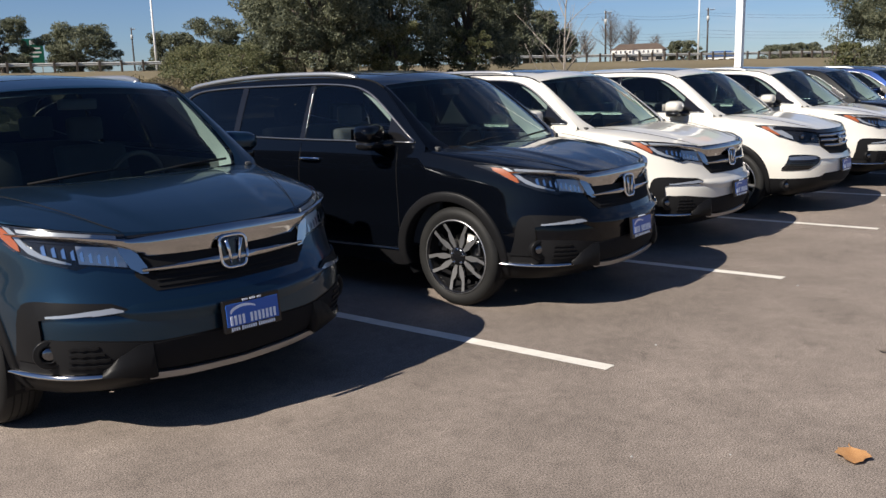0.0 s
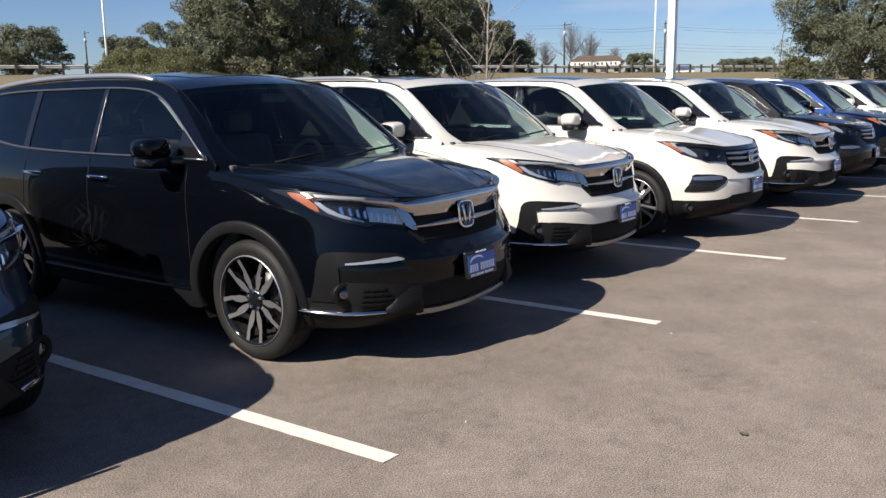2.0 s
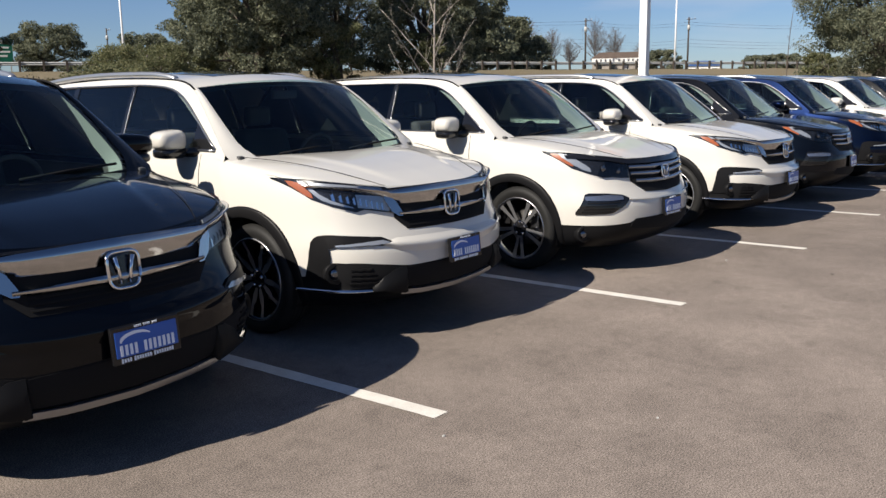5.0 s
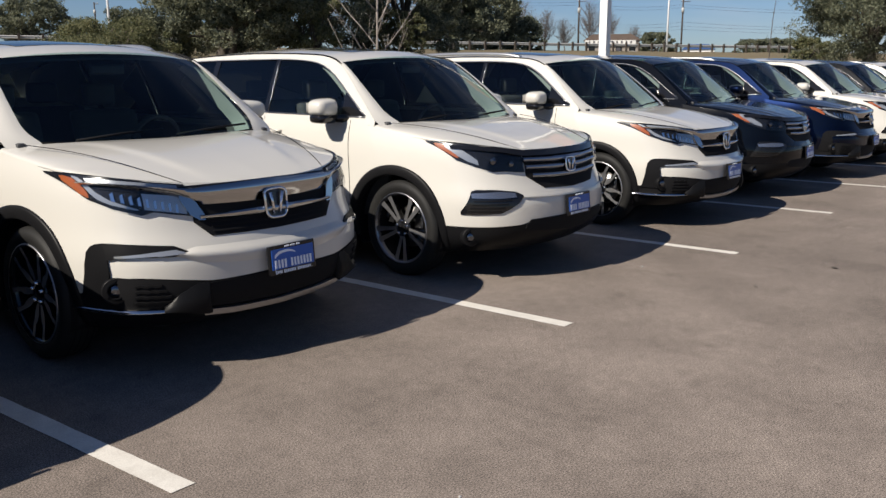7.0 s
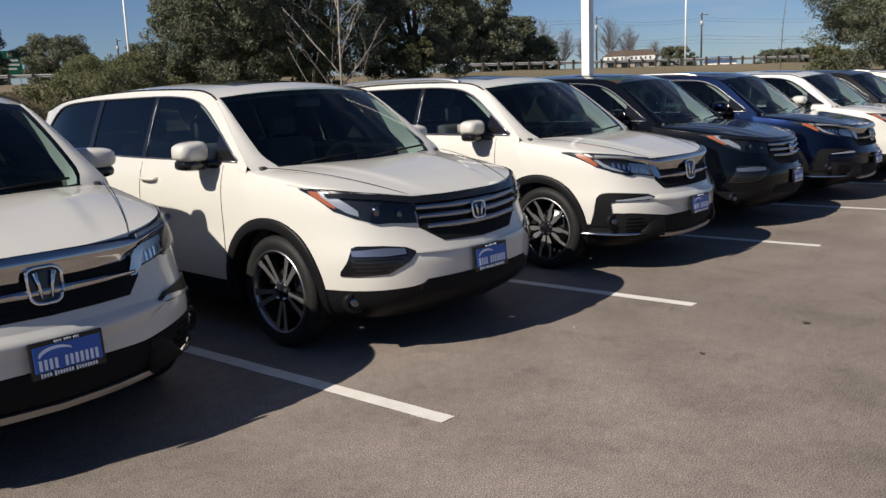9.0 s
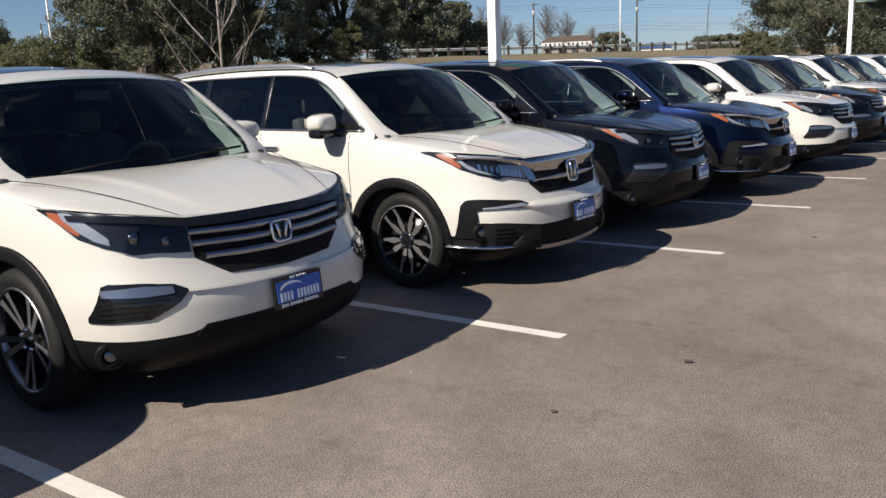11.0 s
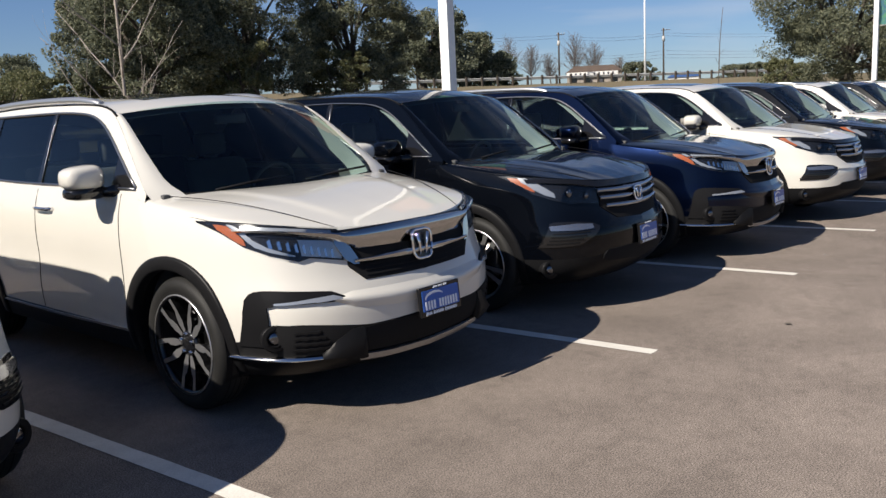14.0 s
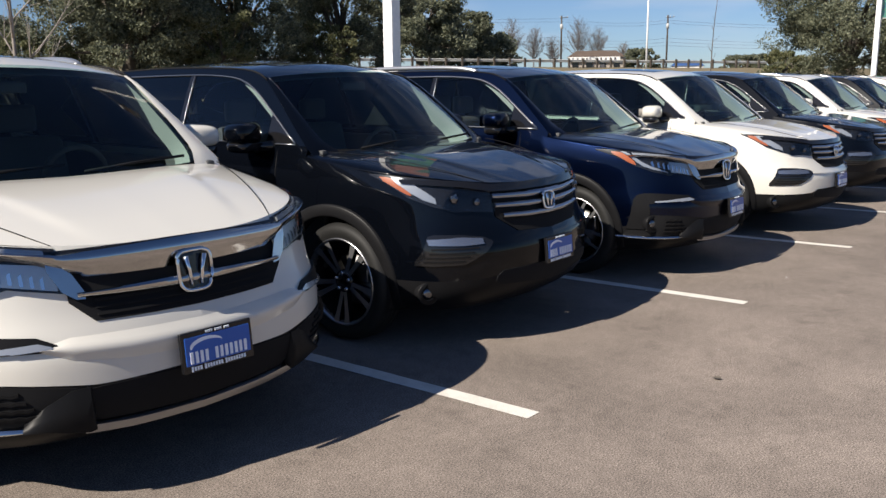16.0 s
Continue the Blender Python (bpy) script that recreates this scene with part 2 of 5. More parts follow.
def quads(nr, nc, close=False):
    out = []
    for r in range(nr - 1):
        for c in range(nc if close else nc - 1):
            d = (c + 1) % nc
            out.append((r * nc + c, r * nc + d, (r + 1) * nc + d, (r + 1) * nc + c))
    return out


def box(cx, cy, cz, sx, sy, sz, bevel=0.0):
    """Points and faces of a box whose edges are rounded by bevel."""
    bm = bmesh.new()
    bmesh.ops.create_cube(bm, size=1)
    for v in bm.verts:
        v.co = Vector((cx + v.co.x * sx, cy + v.co.y * sy, cz + v.co.z * sz))
    if bevel:
        bmesh.ops.bevel(bm, geom=bm.edges[:], offset=bevel, segments=2, profile=0.6, affect="EDGES")
    bm.verts.index_update()
    v, f = [tuple(p.co) for p in bm.verts], [[q.index for q in p.verts] for p in bm.faces]
    bm.free()
    return v, f


def joined(*pieces):
    verts, faces = [], []
    for v, f in pieces:
        k = len(verts)
        verts += list(v)
        faces += [[i + k for i in q] for q in f]
    return verts, faces


def tube(points, radius, sides=8, flat=1.0):
    """A bent rod along points; radius may be a list; flat squeezes it across."""
    pts = [Vector(p) for p in points]
    rad = radius if isinstance(radius, (list, tuple)) else [radius] * len(pts)
    verts, up = [], Vector((0, 0, 1))
    for i, p in enumerate(pts):
        d = (pts[min(i + 1, len(pts) - 1)] - pts[max(i - 1, 0)]).normalized()
        a = d.cross(up if abs(d.z) < 0.95 else Vector((1, 0, 0))).normalized()
        b = a.cross(d)
        for k in range(sides):
            w = 2 * math.pi * k / sides
            verts.append(p + rad[i] * (math.cos(w) * a * flat + math.sin(w) * b))
    n = len(pts)
    faces = quads(n, sides, True) + [tuple(range(sides))[::-1], tuple(range((n - 1) * sides, n * sides))]
    return verts, faces


def lathe(profile, n=40, axis="x"):
    """A solid of revolution round the x (or z) axis from (along, radius) pairs."""
    verts = []
    for a, r in profile:
        for k in range(n):
            w = 2 * math.pi * k / n
            verts.append((a, r * math.cos(w), r * math.sin(w)) if axis == "x" else (r * math.cos(w), r * math.sin(w), a))
    return verts, quads(len(profile), n, True)


def smooth_curve(pts, n=8):
    """Catmull-Rom through points."""
    p = [Vector(q) for q in pts]
    p = [2 * p[0] - p[1]] + p + [2 * p[-1] - p[-2]]
    out = []
    for i in range(1, len(p) - 2):
        for k in range(n):
            t = k / n
            out.append(0.5 * (2 * p[i] + (p[i + 1] - p[i - 1]) * t + (2 * p[i - 1] - 5 * p[i] + 4 * p[i + 1] - p[i + 2]) * t * t + (3 * p[i] - p[i - 1] - 3 * p[i + 1] + p[i + 2]) * t ** 3))
    return out + [p[-2]]


def empty(name):
    return new(name)


# ---- the SUV ----
# Car space: the nose looks to -y, y = 0 at the badge, z = 0 on the ground.
def curve(table):
    """A smooth function through (x, y) pairs, with no overshoot and no kinks in its bend."""
    xs, ys = np.array([a for a, _ in table], float), np.array([b for _, b in table], float)
    d = np.diff(ys) / np.diff(xs)
    m = np.concatenate([[d[0]], np.where(d[1:] * d[:-1] > 0, 2 * d[1:] * d[:-1] / np.where(d[1:] + d[:-1] == 0, 1, d[1:] + d[:-1]), 0), [d[-1]]])
    n, pad = 800, 120
    x = np.linspace(xs[0], xs[-1], n + 1)
    i = np.clip(np.searchsorted(xs, x) - 1, 0, len(xs) - 2)
    h = xs[i + 1] - xs[i]
    t = (x - xs[i]) / h
    y = (1 + 2 * t) * (1 - t) ** 2 * ys[i] + t * (1 - t) ** 2 * h * m[i] + t * t * (3 - 2 * t) * ys[i + 1] + t * t * (t - 1) * h * m[i + 1]
    k = np.exp(-0.5 * (np.arange(-pad, pad + 1) / 22.0) ** 2)
    wide = np.concatenate([2 * y[0] - y[pad:0:-1], y, 2 * y[-1] - y[-2:-pad - 2:-1]])
    y = np.convolve(wide, k / k.sum(), "valid")

    def f(v):
        return float(np.interp(v, x, y))
    return f


NOSE = curve([(0.10, 0.32), (0.20, 0.17), (0.26, 0.05), (0.31, -0.03), (0.38, -0.072), (0.47, -0.09), (0.60, -0.09), (0.68, -0.065), (0.75, -0.03), (0.86, 0.0), (0.95, 0.022), (1.0, 0.045), (1.1, 0.12)])
SWEEP = curve([(0, 0), (0.2, 0.012), (0.4, 0.045), (0.575, 0.10), (0.7, 0.17), (0.8, 0.26), (0.88, 0.40), (0.93, 0.55), (0.97, 0.78), (1.0, 1.1)])
HALF = curve([(0.18, 0.92), (0.30, 0.965), (0.42, 0.988), (0.6, 0.998), (0.8, 0.992), (0.95, 0.985), (1.06, 0.972), (1.2, 0.928), (1.4, 0.86)])
TAPER = curve([(1.0, 1.0), (3.5, 1.0), (3.9, 0.998), (4.3, 0.980), (4.6, 0.945)])
SWEEP_X = [i / 400 for i in range(401)]
SWEEP_Y = [SWEEP(x) for x in SWEEP_X]
HUB_Y, HUB_Z, REAR_Y, ARCH = 0.885, 0.377, 3.70, 0.44
ARCH_Y = 0.945


def nose_y(x, z):
    return NOSE(z) + SWEEP(min(abs(x) / HALF(z), 1))


def flank_x(y, z):
    k = y - NOSE(z) * max(0.0, min(1.0, 1 - (y - 1.1) / 0.5))
    w = float(np.interp(k, SWEEP_Y, SWEEP_X)) if k < 1.1 else TAPER(y)
    dish = 0.012 * math.exp(-((z - 0.72) / 0.12) ** 2) * max(0, min(1, (y - 1.35) / 0.2, (3.2 - y) / 0.2))
    return HALF(z) * w - dish


def cabin_x(y, z):
    d = z - 1.2
    t = TAPER(y) - 0.05 * max(0, (y - 3.9) / 0.8) ** 2
    return 0.928 * t - 0.34 * d - 0.10 * d * d


BELT = curve([(0.55, 1.062), (0.9, 1.115), (1.2, 1.172), (1.35, 1.19), (2.5, 1.198), (3.6, 1.232), (4.1, 1.29), (4.5, 1.33), (5, 1.33)])
HOOD_EDGE = curve([(0, 0.985), (0.3, 0.992), (0.5, 1.005), (0.7, 1.025), (0.85, 1.045), (0.93, 1.062)])
ROOF_LINE = curve([(1.17, 1.185), (1.42, 1.39), (1.60, 1.535), (1.77, 1.658), (1.95, 1.695), (2.4, 1.715), (2.9, 1.722), (3.4, 1.712), (3.9, 1.69), (4.35, 1.655), (4.74, 1.585)])


def edge_z(y):
    """Height of the shell's upper edge at a place along the side."""
    z = BELT(y)
    for _ in range(4):
        v = y - NOSE(z) * max(0.0, min(1.0, 1 - (y - 1.2) / 0.5))
        z = BELT(v)
    return z


def shell_columns():
    cols = []
    for x in np.linspace(0, 0.86, 24):
        cols.append(("front", float(x)))
    for y in np.arange(0.385, 1.1, 0.03):
        cols.append(("front", float(np.interp(y, SWEEP_Y, SWEEP_X))))
    cols += [("side", float(y)) for y in np.concatenate([np.arange(1.1, 1.5, 0.03), np.arange(1.5, 3.15, 0.11), np.arange(3.15, 4.3, 0.03)])]
    for x, y in ((0.975, 4.33), (0.955, 4.48), (0.915, 4.61), (0.84, 4.71), (0.7, 4.77), (0.5, 4.83), (0.25, 4.865), (0, 4.87)):
        cols.append(("rear", (x, y)))
    return cols


def shell(side, skirt_front, name_low, paint_mat, car):
    """Painted shell and dark skirt of one half, with the wheel openings cut out."""
    cols = shell_columns()
    grid, low_rows, up_rows = [], 7, 20
    for kind, v in cols:
        if kind == "front":
            top, cut, bot = HOOD_EDGE(v) if v < 0.93 else BELT(SWEEP(v)), skirt_front(v), 0.235 + 0.05 * max(0, v - 0.8)
        elif kind == "side":
            top, cut, bot = BELT(v), 0.44 - 0.045 * max(0, min(1, (v - 1.2) / 0.2)) + 0.03 * max(0, min(1, (v - 3.2) / 0.6)), 0.255
        else:
            top, cut, bot = 1.33, 0.5, 0.32
        zs = list(np.linspace(bot, cut, low_rows)) + list(np.linspace(cut, top, up_rows))[1:]
        col = []
        for z in zs:
            if kind == "front":
                x, y = v * HALF(z), NOSE(z) + SWEEP(v)
            elif kind == "side":
                y = v + NOSE(z) * max(0.0, min(1.0, 1 - (v - 1.1) / 0.5))
                x = flank_x(y, z)
            else:
                x, y = v[0] * HALF(z), v[1]
            col.append([x, y, z])
        grid.append(col)
    g = np.array(grid)
    nr = g.shape[1]
    hit = np.zeros(g.shape[:2], bool)
    for hy in (ARCH_Y, REAR_Y):
        d = np.hypot(g[:, :, 1] - hy, g[:, :, 2] - HUB_Z)
        inside = (d < ARCH) & (g[:, :, 0] > 0.75)
        hit |= inside
    gone = hit[:-1, :-1] & hit[1:, :-1] & hit[:-1, 1:] & hit[1:, 1:]
    # pull the ragged border onto the circle
    for hy in (ARCH_Y, REAR_Y):
        d = np.hypot(g[:, :, 1] - hy, g[:, :, 2] - HUB_Z)
        m = hit & (d < ARCH) & (d > ARCH - 0.09)
        s = np.where(m, ARCH / np.maximum(d, 1e-6), 1)
        g[:, :, 1] = hy + (g[:, :, 1] - hy) * s
        g[:, :, 2] = HUB_Z + (g[:, :, 2] - HUB_Z) * s
    g[:, :, 0] *= side
    verts = g.reshape(-1, 3)
    up, low = [], []
    for i in range(len(cols) - 1):
        for j in range(nr - 1):
            if gone[i, j]:
                continue
            q = (i * nr + j, (i + 1) * nr + j, (i + 1) * nr + j + 1, i * nr + j + 1)
            (low if j < low_rows - 1 else up).append(q if side > 0 else q[::-1])
    for name, fs, mat, label in (("body_side", up, paint_mat, ""), (name_low, low, CLAD, "grained dark plastic")):
        used = sorted({i for q in fs for i in q})
        at = {k: n for n, k in enumerate(used)}
        part(name, verts[used], [[at[i] for i in q] for q in fs], mat, car, label)


def band(name, rows, mat, car, off=0.006, nx=4, nz=4, depth=0.012, where="nose", label="", side=-1, lean=()):
    """A patch laid on the body between a lower and an upper edge; rows of (along, low, high)."""
    surf = {"nose": lambda a, z: Vector((a, nose_y(a, z), z)), "flank": lambda a, z: Vector((side * flank_x(a, z), a, z)), "cabin": lambda a, z: Vector((side * cabin_x(a, z), a, z))}[where]
    pts = []
    for (a0, l0, h0), (a1, l1, h1) in zip(rows[:-1], rows[1:]):
        for k in range(nx):
            t = k / nx
            pts.append((a0 + (a1 - a0) * t, l0 + (l1 - l0) * t, h0 + (h1 - h0) * t))
    pts.append(rows[-1])
    front, back = [], []
    for a, lo, hi in pts:
        for k in range(nz + 1):
            z = lo + (hi - lo) * k / nz
            p, e = surf(a, z), 0.004
            n = (surf(a + e, z) - surf(a - e, z)).cross(surf(a, z + e) - surf(a, z - e)).normalized()
            if (where == "nose" and n.y > 0) or (where != "nose" and n.x * side < 0):
                n = -n
            front.append(p + n * (lean[k] if lean else off))
            back.append(p + n * (off - depth))
    m, nn = len(pts), nz + 1
    f = quads(m, nn)
    k = m * nn
    ring = [i * nn for i in range(m)] + [(m - 1) * nn + j for j in range(1, nn)] + [i * nn + nz for i in range(m - 2, -1, -1)] + [j for j in range(nz - 1, 0, -1)]
    sk = [(ring[i], ring[(i + 1) % len(ring)], k + ring[(i + 1) % len(ring)], k + ring[i]) for i in range(len(ring))]
    ob = part(name, front + back, f + sk, mat, car, label)
    return crisp(ob, 50)


def flip(rows):
    return [(-a, lo, hi) for a, lo, hi in rows][::-1]


def both(name, rows, mat, car, **kw):
    band(name, rows, mat, car, **kw)
    band(name, flip(rows), mat, car, **kw)


def wheel(name, style, car, x, y, turned):
    """Tyre, rim with spokes, brake disc and hub; the face looks to -x."""
    w = empty(name)
    w.parent = car
    w.matrix_basis = pose(x, y, HUB_Z, 0, 0, 180 if turned else 0)
    prof = [(0.22, 0.262), (0.215, 0.30), (0.205, 0.345), (0.185, 0.366), (0.12, 0.377), (0.06, 0.377), (0.02, 0.368), (-0.002, 0.350), (-0.010, 0.325), (-0.006, 0.300), (0.0, 0.288), (0.004, 0.274), (0.015, 0.268)]
    tyre = part("tyre", *lathe(prof, 56), RUBBER, w, "black tyre with ribbed tread")
    grooves = []
    for a in (0.055, 0.09, 0.125, 0.16):
        grooves.append(lathe([(a - 0.004, 0.3775), (a, 0.3785), (a + 0.004, 0.3775)], 48))
    part("tread_groove", *joined(*grooves), MATT, tyre)
    rim = part("rim", *lathe([(0.006, 0.281), (-0.004, 0.277), (-0.003, 0.267), (0.02, 0.258), (0.06, 0.252), (0.2, 0.25)], 48), GLOSS if style == "A" else SATIN, w, "gloss black rim" if style == "A" else "silver rim")
    if style == "A":
        part("rim_edge", *lathe([(0.000, 0.2815), (-0.0055, 0.2795), (-0.0055, 0.2745)], 48), ALLOY, rim, "thin machined rim edge")
    part("rim_barrel", *lathe([(0.012, 0.262), (0.05, 0.252), (0.20, 0.245), (0.20, 0.02)], 40), MATT, w)
    part("brake_disc", *lathe([(0.135, 0.05), (0.13, 0.165), (0.145, 0.165)], 32), DISC, w)
    part("brake_caliper", *box(0.11, -0.12, 0.06, 0.06, 0.09, 0.13, 0.015), SATIN, w)
    n = 10
    for k in range(n):
        pair = 1 if k % 2 else -1
        if style == "A":
            mid = math.radians(36 * k) + pair * 0.055
            prof2 = [(0.045, -0.010, 0.010), (0.085, -0.014, 0.014), (0.125, -0.024, 0.021), (0.165, -0.021, 0.017), (0.19, -0.013 - 0.004 * pair, 0.012 - 0.004 * pair), (0.270, -0.014 + 0.012 * pair, 0.014 + 0.012 * pair)]
        else:
            mid = math.radians(36 * k) + pair * 0.135
            prof2 = [(0.045, -0.014, 0.014), (0.12, -0.0145, 0.0145), (0.20, -0.017, 0.017), (0.266, -0.023, 0.023)]
        ca, sa = math.cos(mid), math.sin(mid)
        top, bot = [], []
        for r, a, b in prof2:
            dx = 0.035 - 0.03 * (r / 0.262) ** 1.5
            for t in (a, b):
                top.append((dx, r * ca - t * sa, r * sa + t * ca))
                bot.append((dx + 0.045, r * ca - t * 0.6 * sa, r * sa + t * 0.6 * ca))
        m = len(prof2)
        spoke = part("spoke", [(v[0], v[1], v[2]) for v in top], [(2 * i, 2 * i + 1, 2 * i + 3, 2 * i + 2) for i in range(m - 1)], ALLOY, rim, "machined spoke face", False)
        f = []
        for i in range(m - 1):
            f += [(2 * i, 2 * i + 2, 2 * m + 2 * i + 2, 2 * m + 2 * i), (2 * i + 1, 2 * i + 3, 2 * m + 2 * i + 3, 2 * m + 2 * i + 1), (2 * m + 2 * i, 2 * m + 2 * i + 1, 2 * m + 2 * i + 3, 2 * m + 2 * i + 2)]
        part("spoke_flank", top + bot, f, GLOSS, rim, "gloss black spoke flank", False)
    part("hub_cap", *lathe([(0.05, 0.075), (0.03, 0.07), (0.026, 0.045), (0.018, 0.034), (0.017, 0.0)], 24), GLOSS, w, "gloss black hub with centre cap")
    nuts = [lathe([(0.035, 0.011), (0.014, 0.011), (0.012, 0.006), (0.012, 0)], 8) for _ in range(5)]
    for k in range(5):
        v, f = nuts[k]
        a = math.radians(72 * k + 18)
        part("wheel_nut", [(p[0], p[1] + 0.055 * math.cos(a), p[2] + 0.055 * math.sin(a)) for p in v], f, CHROME, w)


def flare(car, side, hy, outer):
    """Dark plastic lip round a wheel opening."""
    r0, r1, verts = ARCH - 0.03, outer, []
    n = 36
    for k in range(n + 1):
        a = math.radians(-14 + 208 * k / n)
        for r, off in ((r0, -0.05), (r0, 0.006), (r0 + 0.012, 0.014), (r1 - 0.012, 0.014), (r1, 0.007), (r1, -0.01)):
            y, z = hy + r * math.cos(a), max(HUB_Z + r * math.sin(a), 0.22)
            verts.append((side * (flank_x(y, z) + off), y, z))
    part("arch_trim", verts, quads(n + 1, 6), CLAD, car, "dark plastic wheel arch trim")
    v = []
    for k in range(25):
        a = math.radians(-30 + 240 * k / 24)
        for x in (0.975, 0.62):
            v.append((side * x * (0.97 if x > 0.9 else 1), hy + (ARCH - 0.005) * math.cos(a), max(HUB_Z + (ARCH - 0.005) * math.sin(a), 0.2)))
    c = len(v)
    v.append((side * 0.62, hy, HUB_Z))
    part("wheel_well", v, quads(25, 2) + [(2 * i + 1, 2 * i + 3, c) for i in range(24)], MATT, car)


def mirror_unit(car, side, cap_mat):
    unit = empty("door_mirror")
    unit.parent = car
    def blob(z0, z1, y0, y1, x0, x1):
        bm = bmesh.new()
        bmesh.ops.create_uvsphere(bm, u_segments=20, v_segments=12, radius=1)
        for v in bm.verts:
            c = v.co
            f = [math.copysign(abs(t) ** 0.62, t) for t in c]
            pinch = 1 - 0.22 * (f[0] * -1 + 1) / 2
            v.co = Vector((side * ((x0 + x1) / 2 - f[0] * (x1 - x0) / 2 * 1.0), (y0 + y1) / 2 + f[1] * (y1 - y0) / 2 * pinch + 0.03 * f[0], (z0 + z1) / 2 + f[2] * (z1 - z0) / 2 * pinch))
        bm.verts.index_update()
        out = [tuple(v.co) for v in bm.verts], [[q.index for q in p.verts] for p in bm.faces]
        bm.free()
        return out
    crisp(part("mirror_cap", *blob(1.205, 1.365, 1.495, 1.745, 0.955, 1.205), cap_mat, unit), 60)
    crisp(part("mirror_base", *blob(1.15, 1.25, 1.51, 1.74, 0.95, 1.19), GLOSS, unit, "gloss black lower mirror shell"), 60)
    part("mirror_glass", [(side * x, 1.742, z) for x, z in ((1.00, 1.235), (1.14, 1.235), (1.14, 1.32), (1.00, 1.32))], [(0, 1, 2, 3)], CHROME, unit, smooth=False)
    part("mirror_arm", *tube([(side * 0.90, 1.50, 1.20), (side * 0.955, 1.56, 1.195), (side * 1.01, 1.59, 1.20)], [0.045, 0.032, 0.03], 10), GLOSS, unit)


def plate(car, y):
    """Dealer plate in a black frame; its wording is drawn as bars."""
    p = empty("licence_plate")
    p.parent = car
    p.matrix_basis = pose(0.02, y, 0.556, -5)
    part("plate_frame", *box(0, 0, 0, 0.325, 0.022, 0.162, 0.005), GLOSS, p, "black plate frame", False)
    part("plate_face", *box(0, -0.011, 0.004, 0.298, 0.006, 0.112, 0.002), PLATE_BLUE, p, "bright blue dealer plate", False)
    for k in range(12):
        if k != 4:
            part("print_bar", *box(-0.125 + 0.0225 * k, -0.0155, -0.022, 0.0125, 0.003, 0.046), PLATE_WHITE, p, "", False)
    low = [box(-0.125 + 0.0125 * k + (0.008 if k > 3 else 0) + (0.008 if k > 10 else 0), -0.0125, -0.066, 0.008, 0.003, 0.016 if k not in (0, 4, 11) else 0.02) for k in range(19)]
    part("frame_print", *joined(*low), PLATE_WHITE, p, "small white bars of print", False)["kind"] = "stuff"
    top = [box(-0.05 + 0.0085 * k, -0.0125, 0.07, 0.005, 0.003, 0.009) for k in range(13) if k not in (4, 9)]
    part("frame_print", *joined(*top), PLATE_WHITE, p, "", False)["kind"] = "stuff"
    arc = []
    for k in range(13):
        t = k / 12
        a = math.radians(170 - 130 * t)
        cx, cz = -0.045, 0.005
        w = 0.012 * math.sin(math.pi * t) + 0.002
        for r in (0.034, 0.034 + w):
            arc.append((cx + r * 2.3 * math.cos(a), -0.0145, cz + r * math.sin(a)))
    part("plate_arch", arc, quads(13, 2), PLATE_WHITE, p, "white arched mark", False)


def seat(car, x, y, width):
    s = empty("seat")
    s.parent = car
    part("seat_back", *[[(a[0], a[1] + (a[2] - 0.7) * 0.25, a[2]) for a in v] if i == 0 else v for i, v in enumerate(box(x, y, 0.98, width, 0.14, 0.62, 0.05))], INSIDE, s)
    part("seat_cushion", *box(x, y - 0.28, 0.66, width, 0.5, 0.16, 0.05), INSIDE, s)
    for dx in ((0,) if width < 0.7 else (-0.36, 0.36)):
        part("headrest", *box(x + dx, y + 0.19, 1.40, 0.25, 0.09, 0.17, 0.035), INSIDE, s)


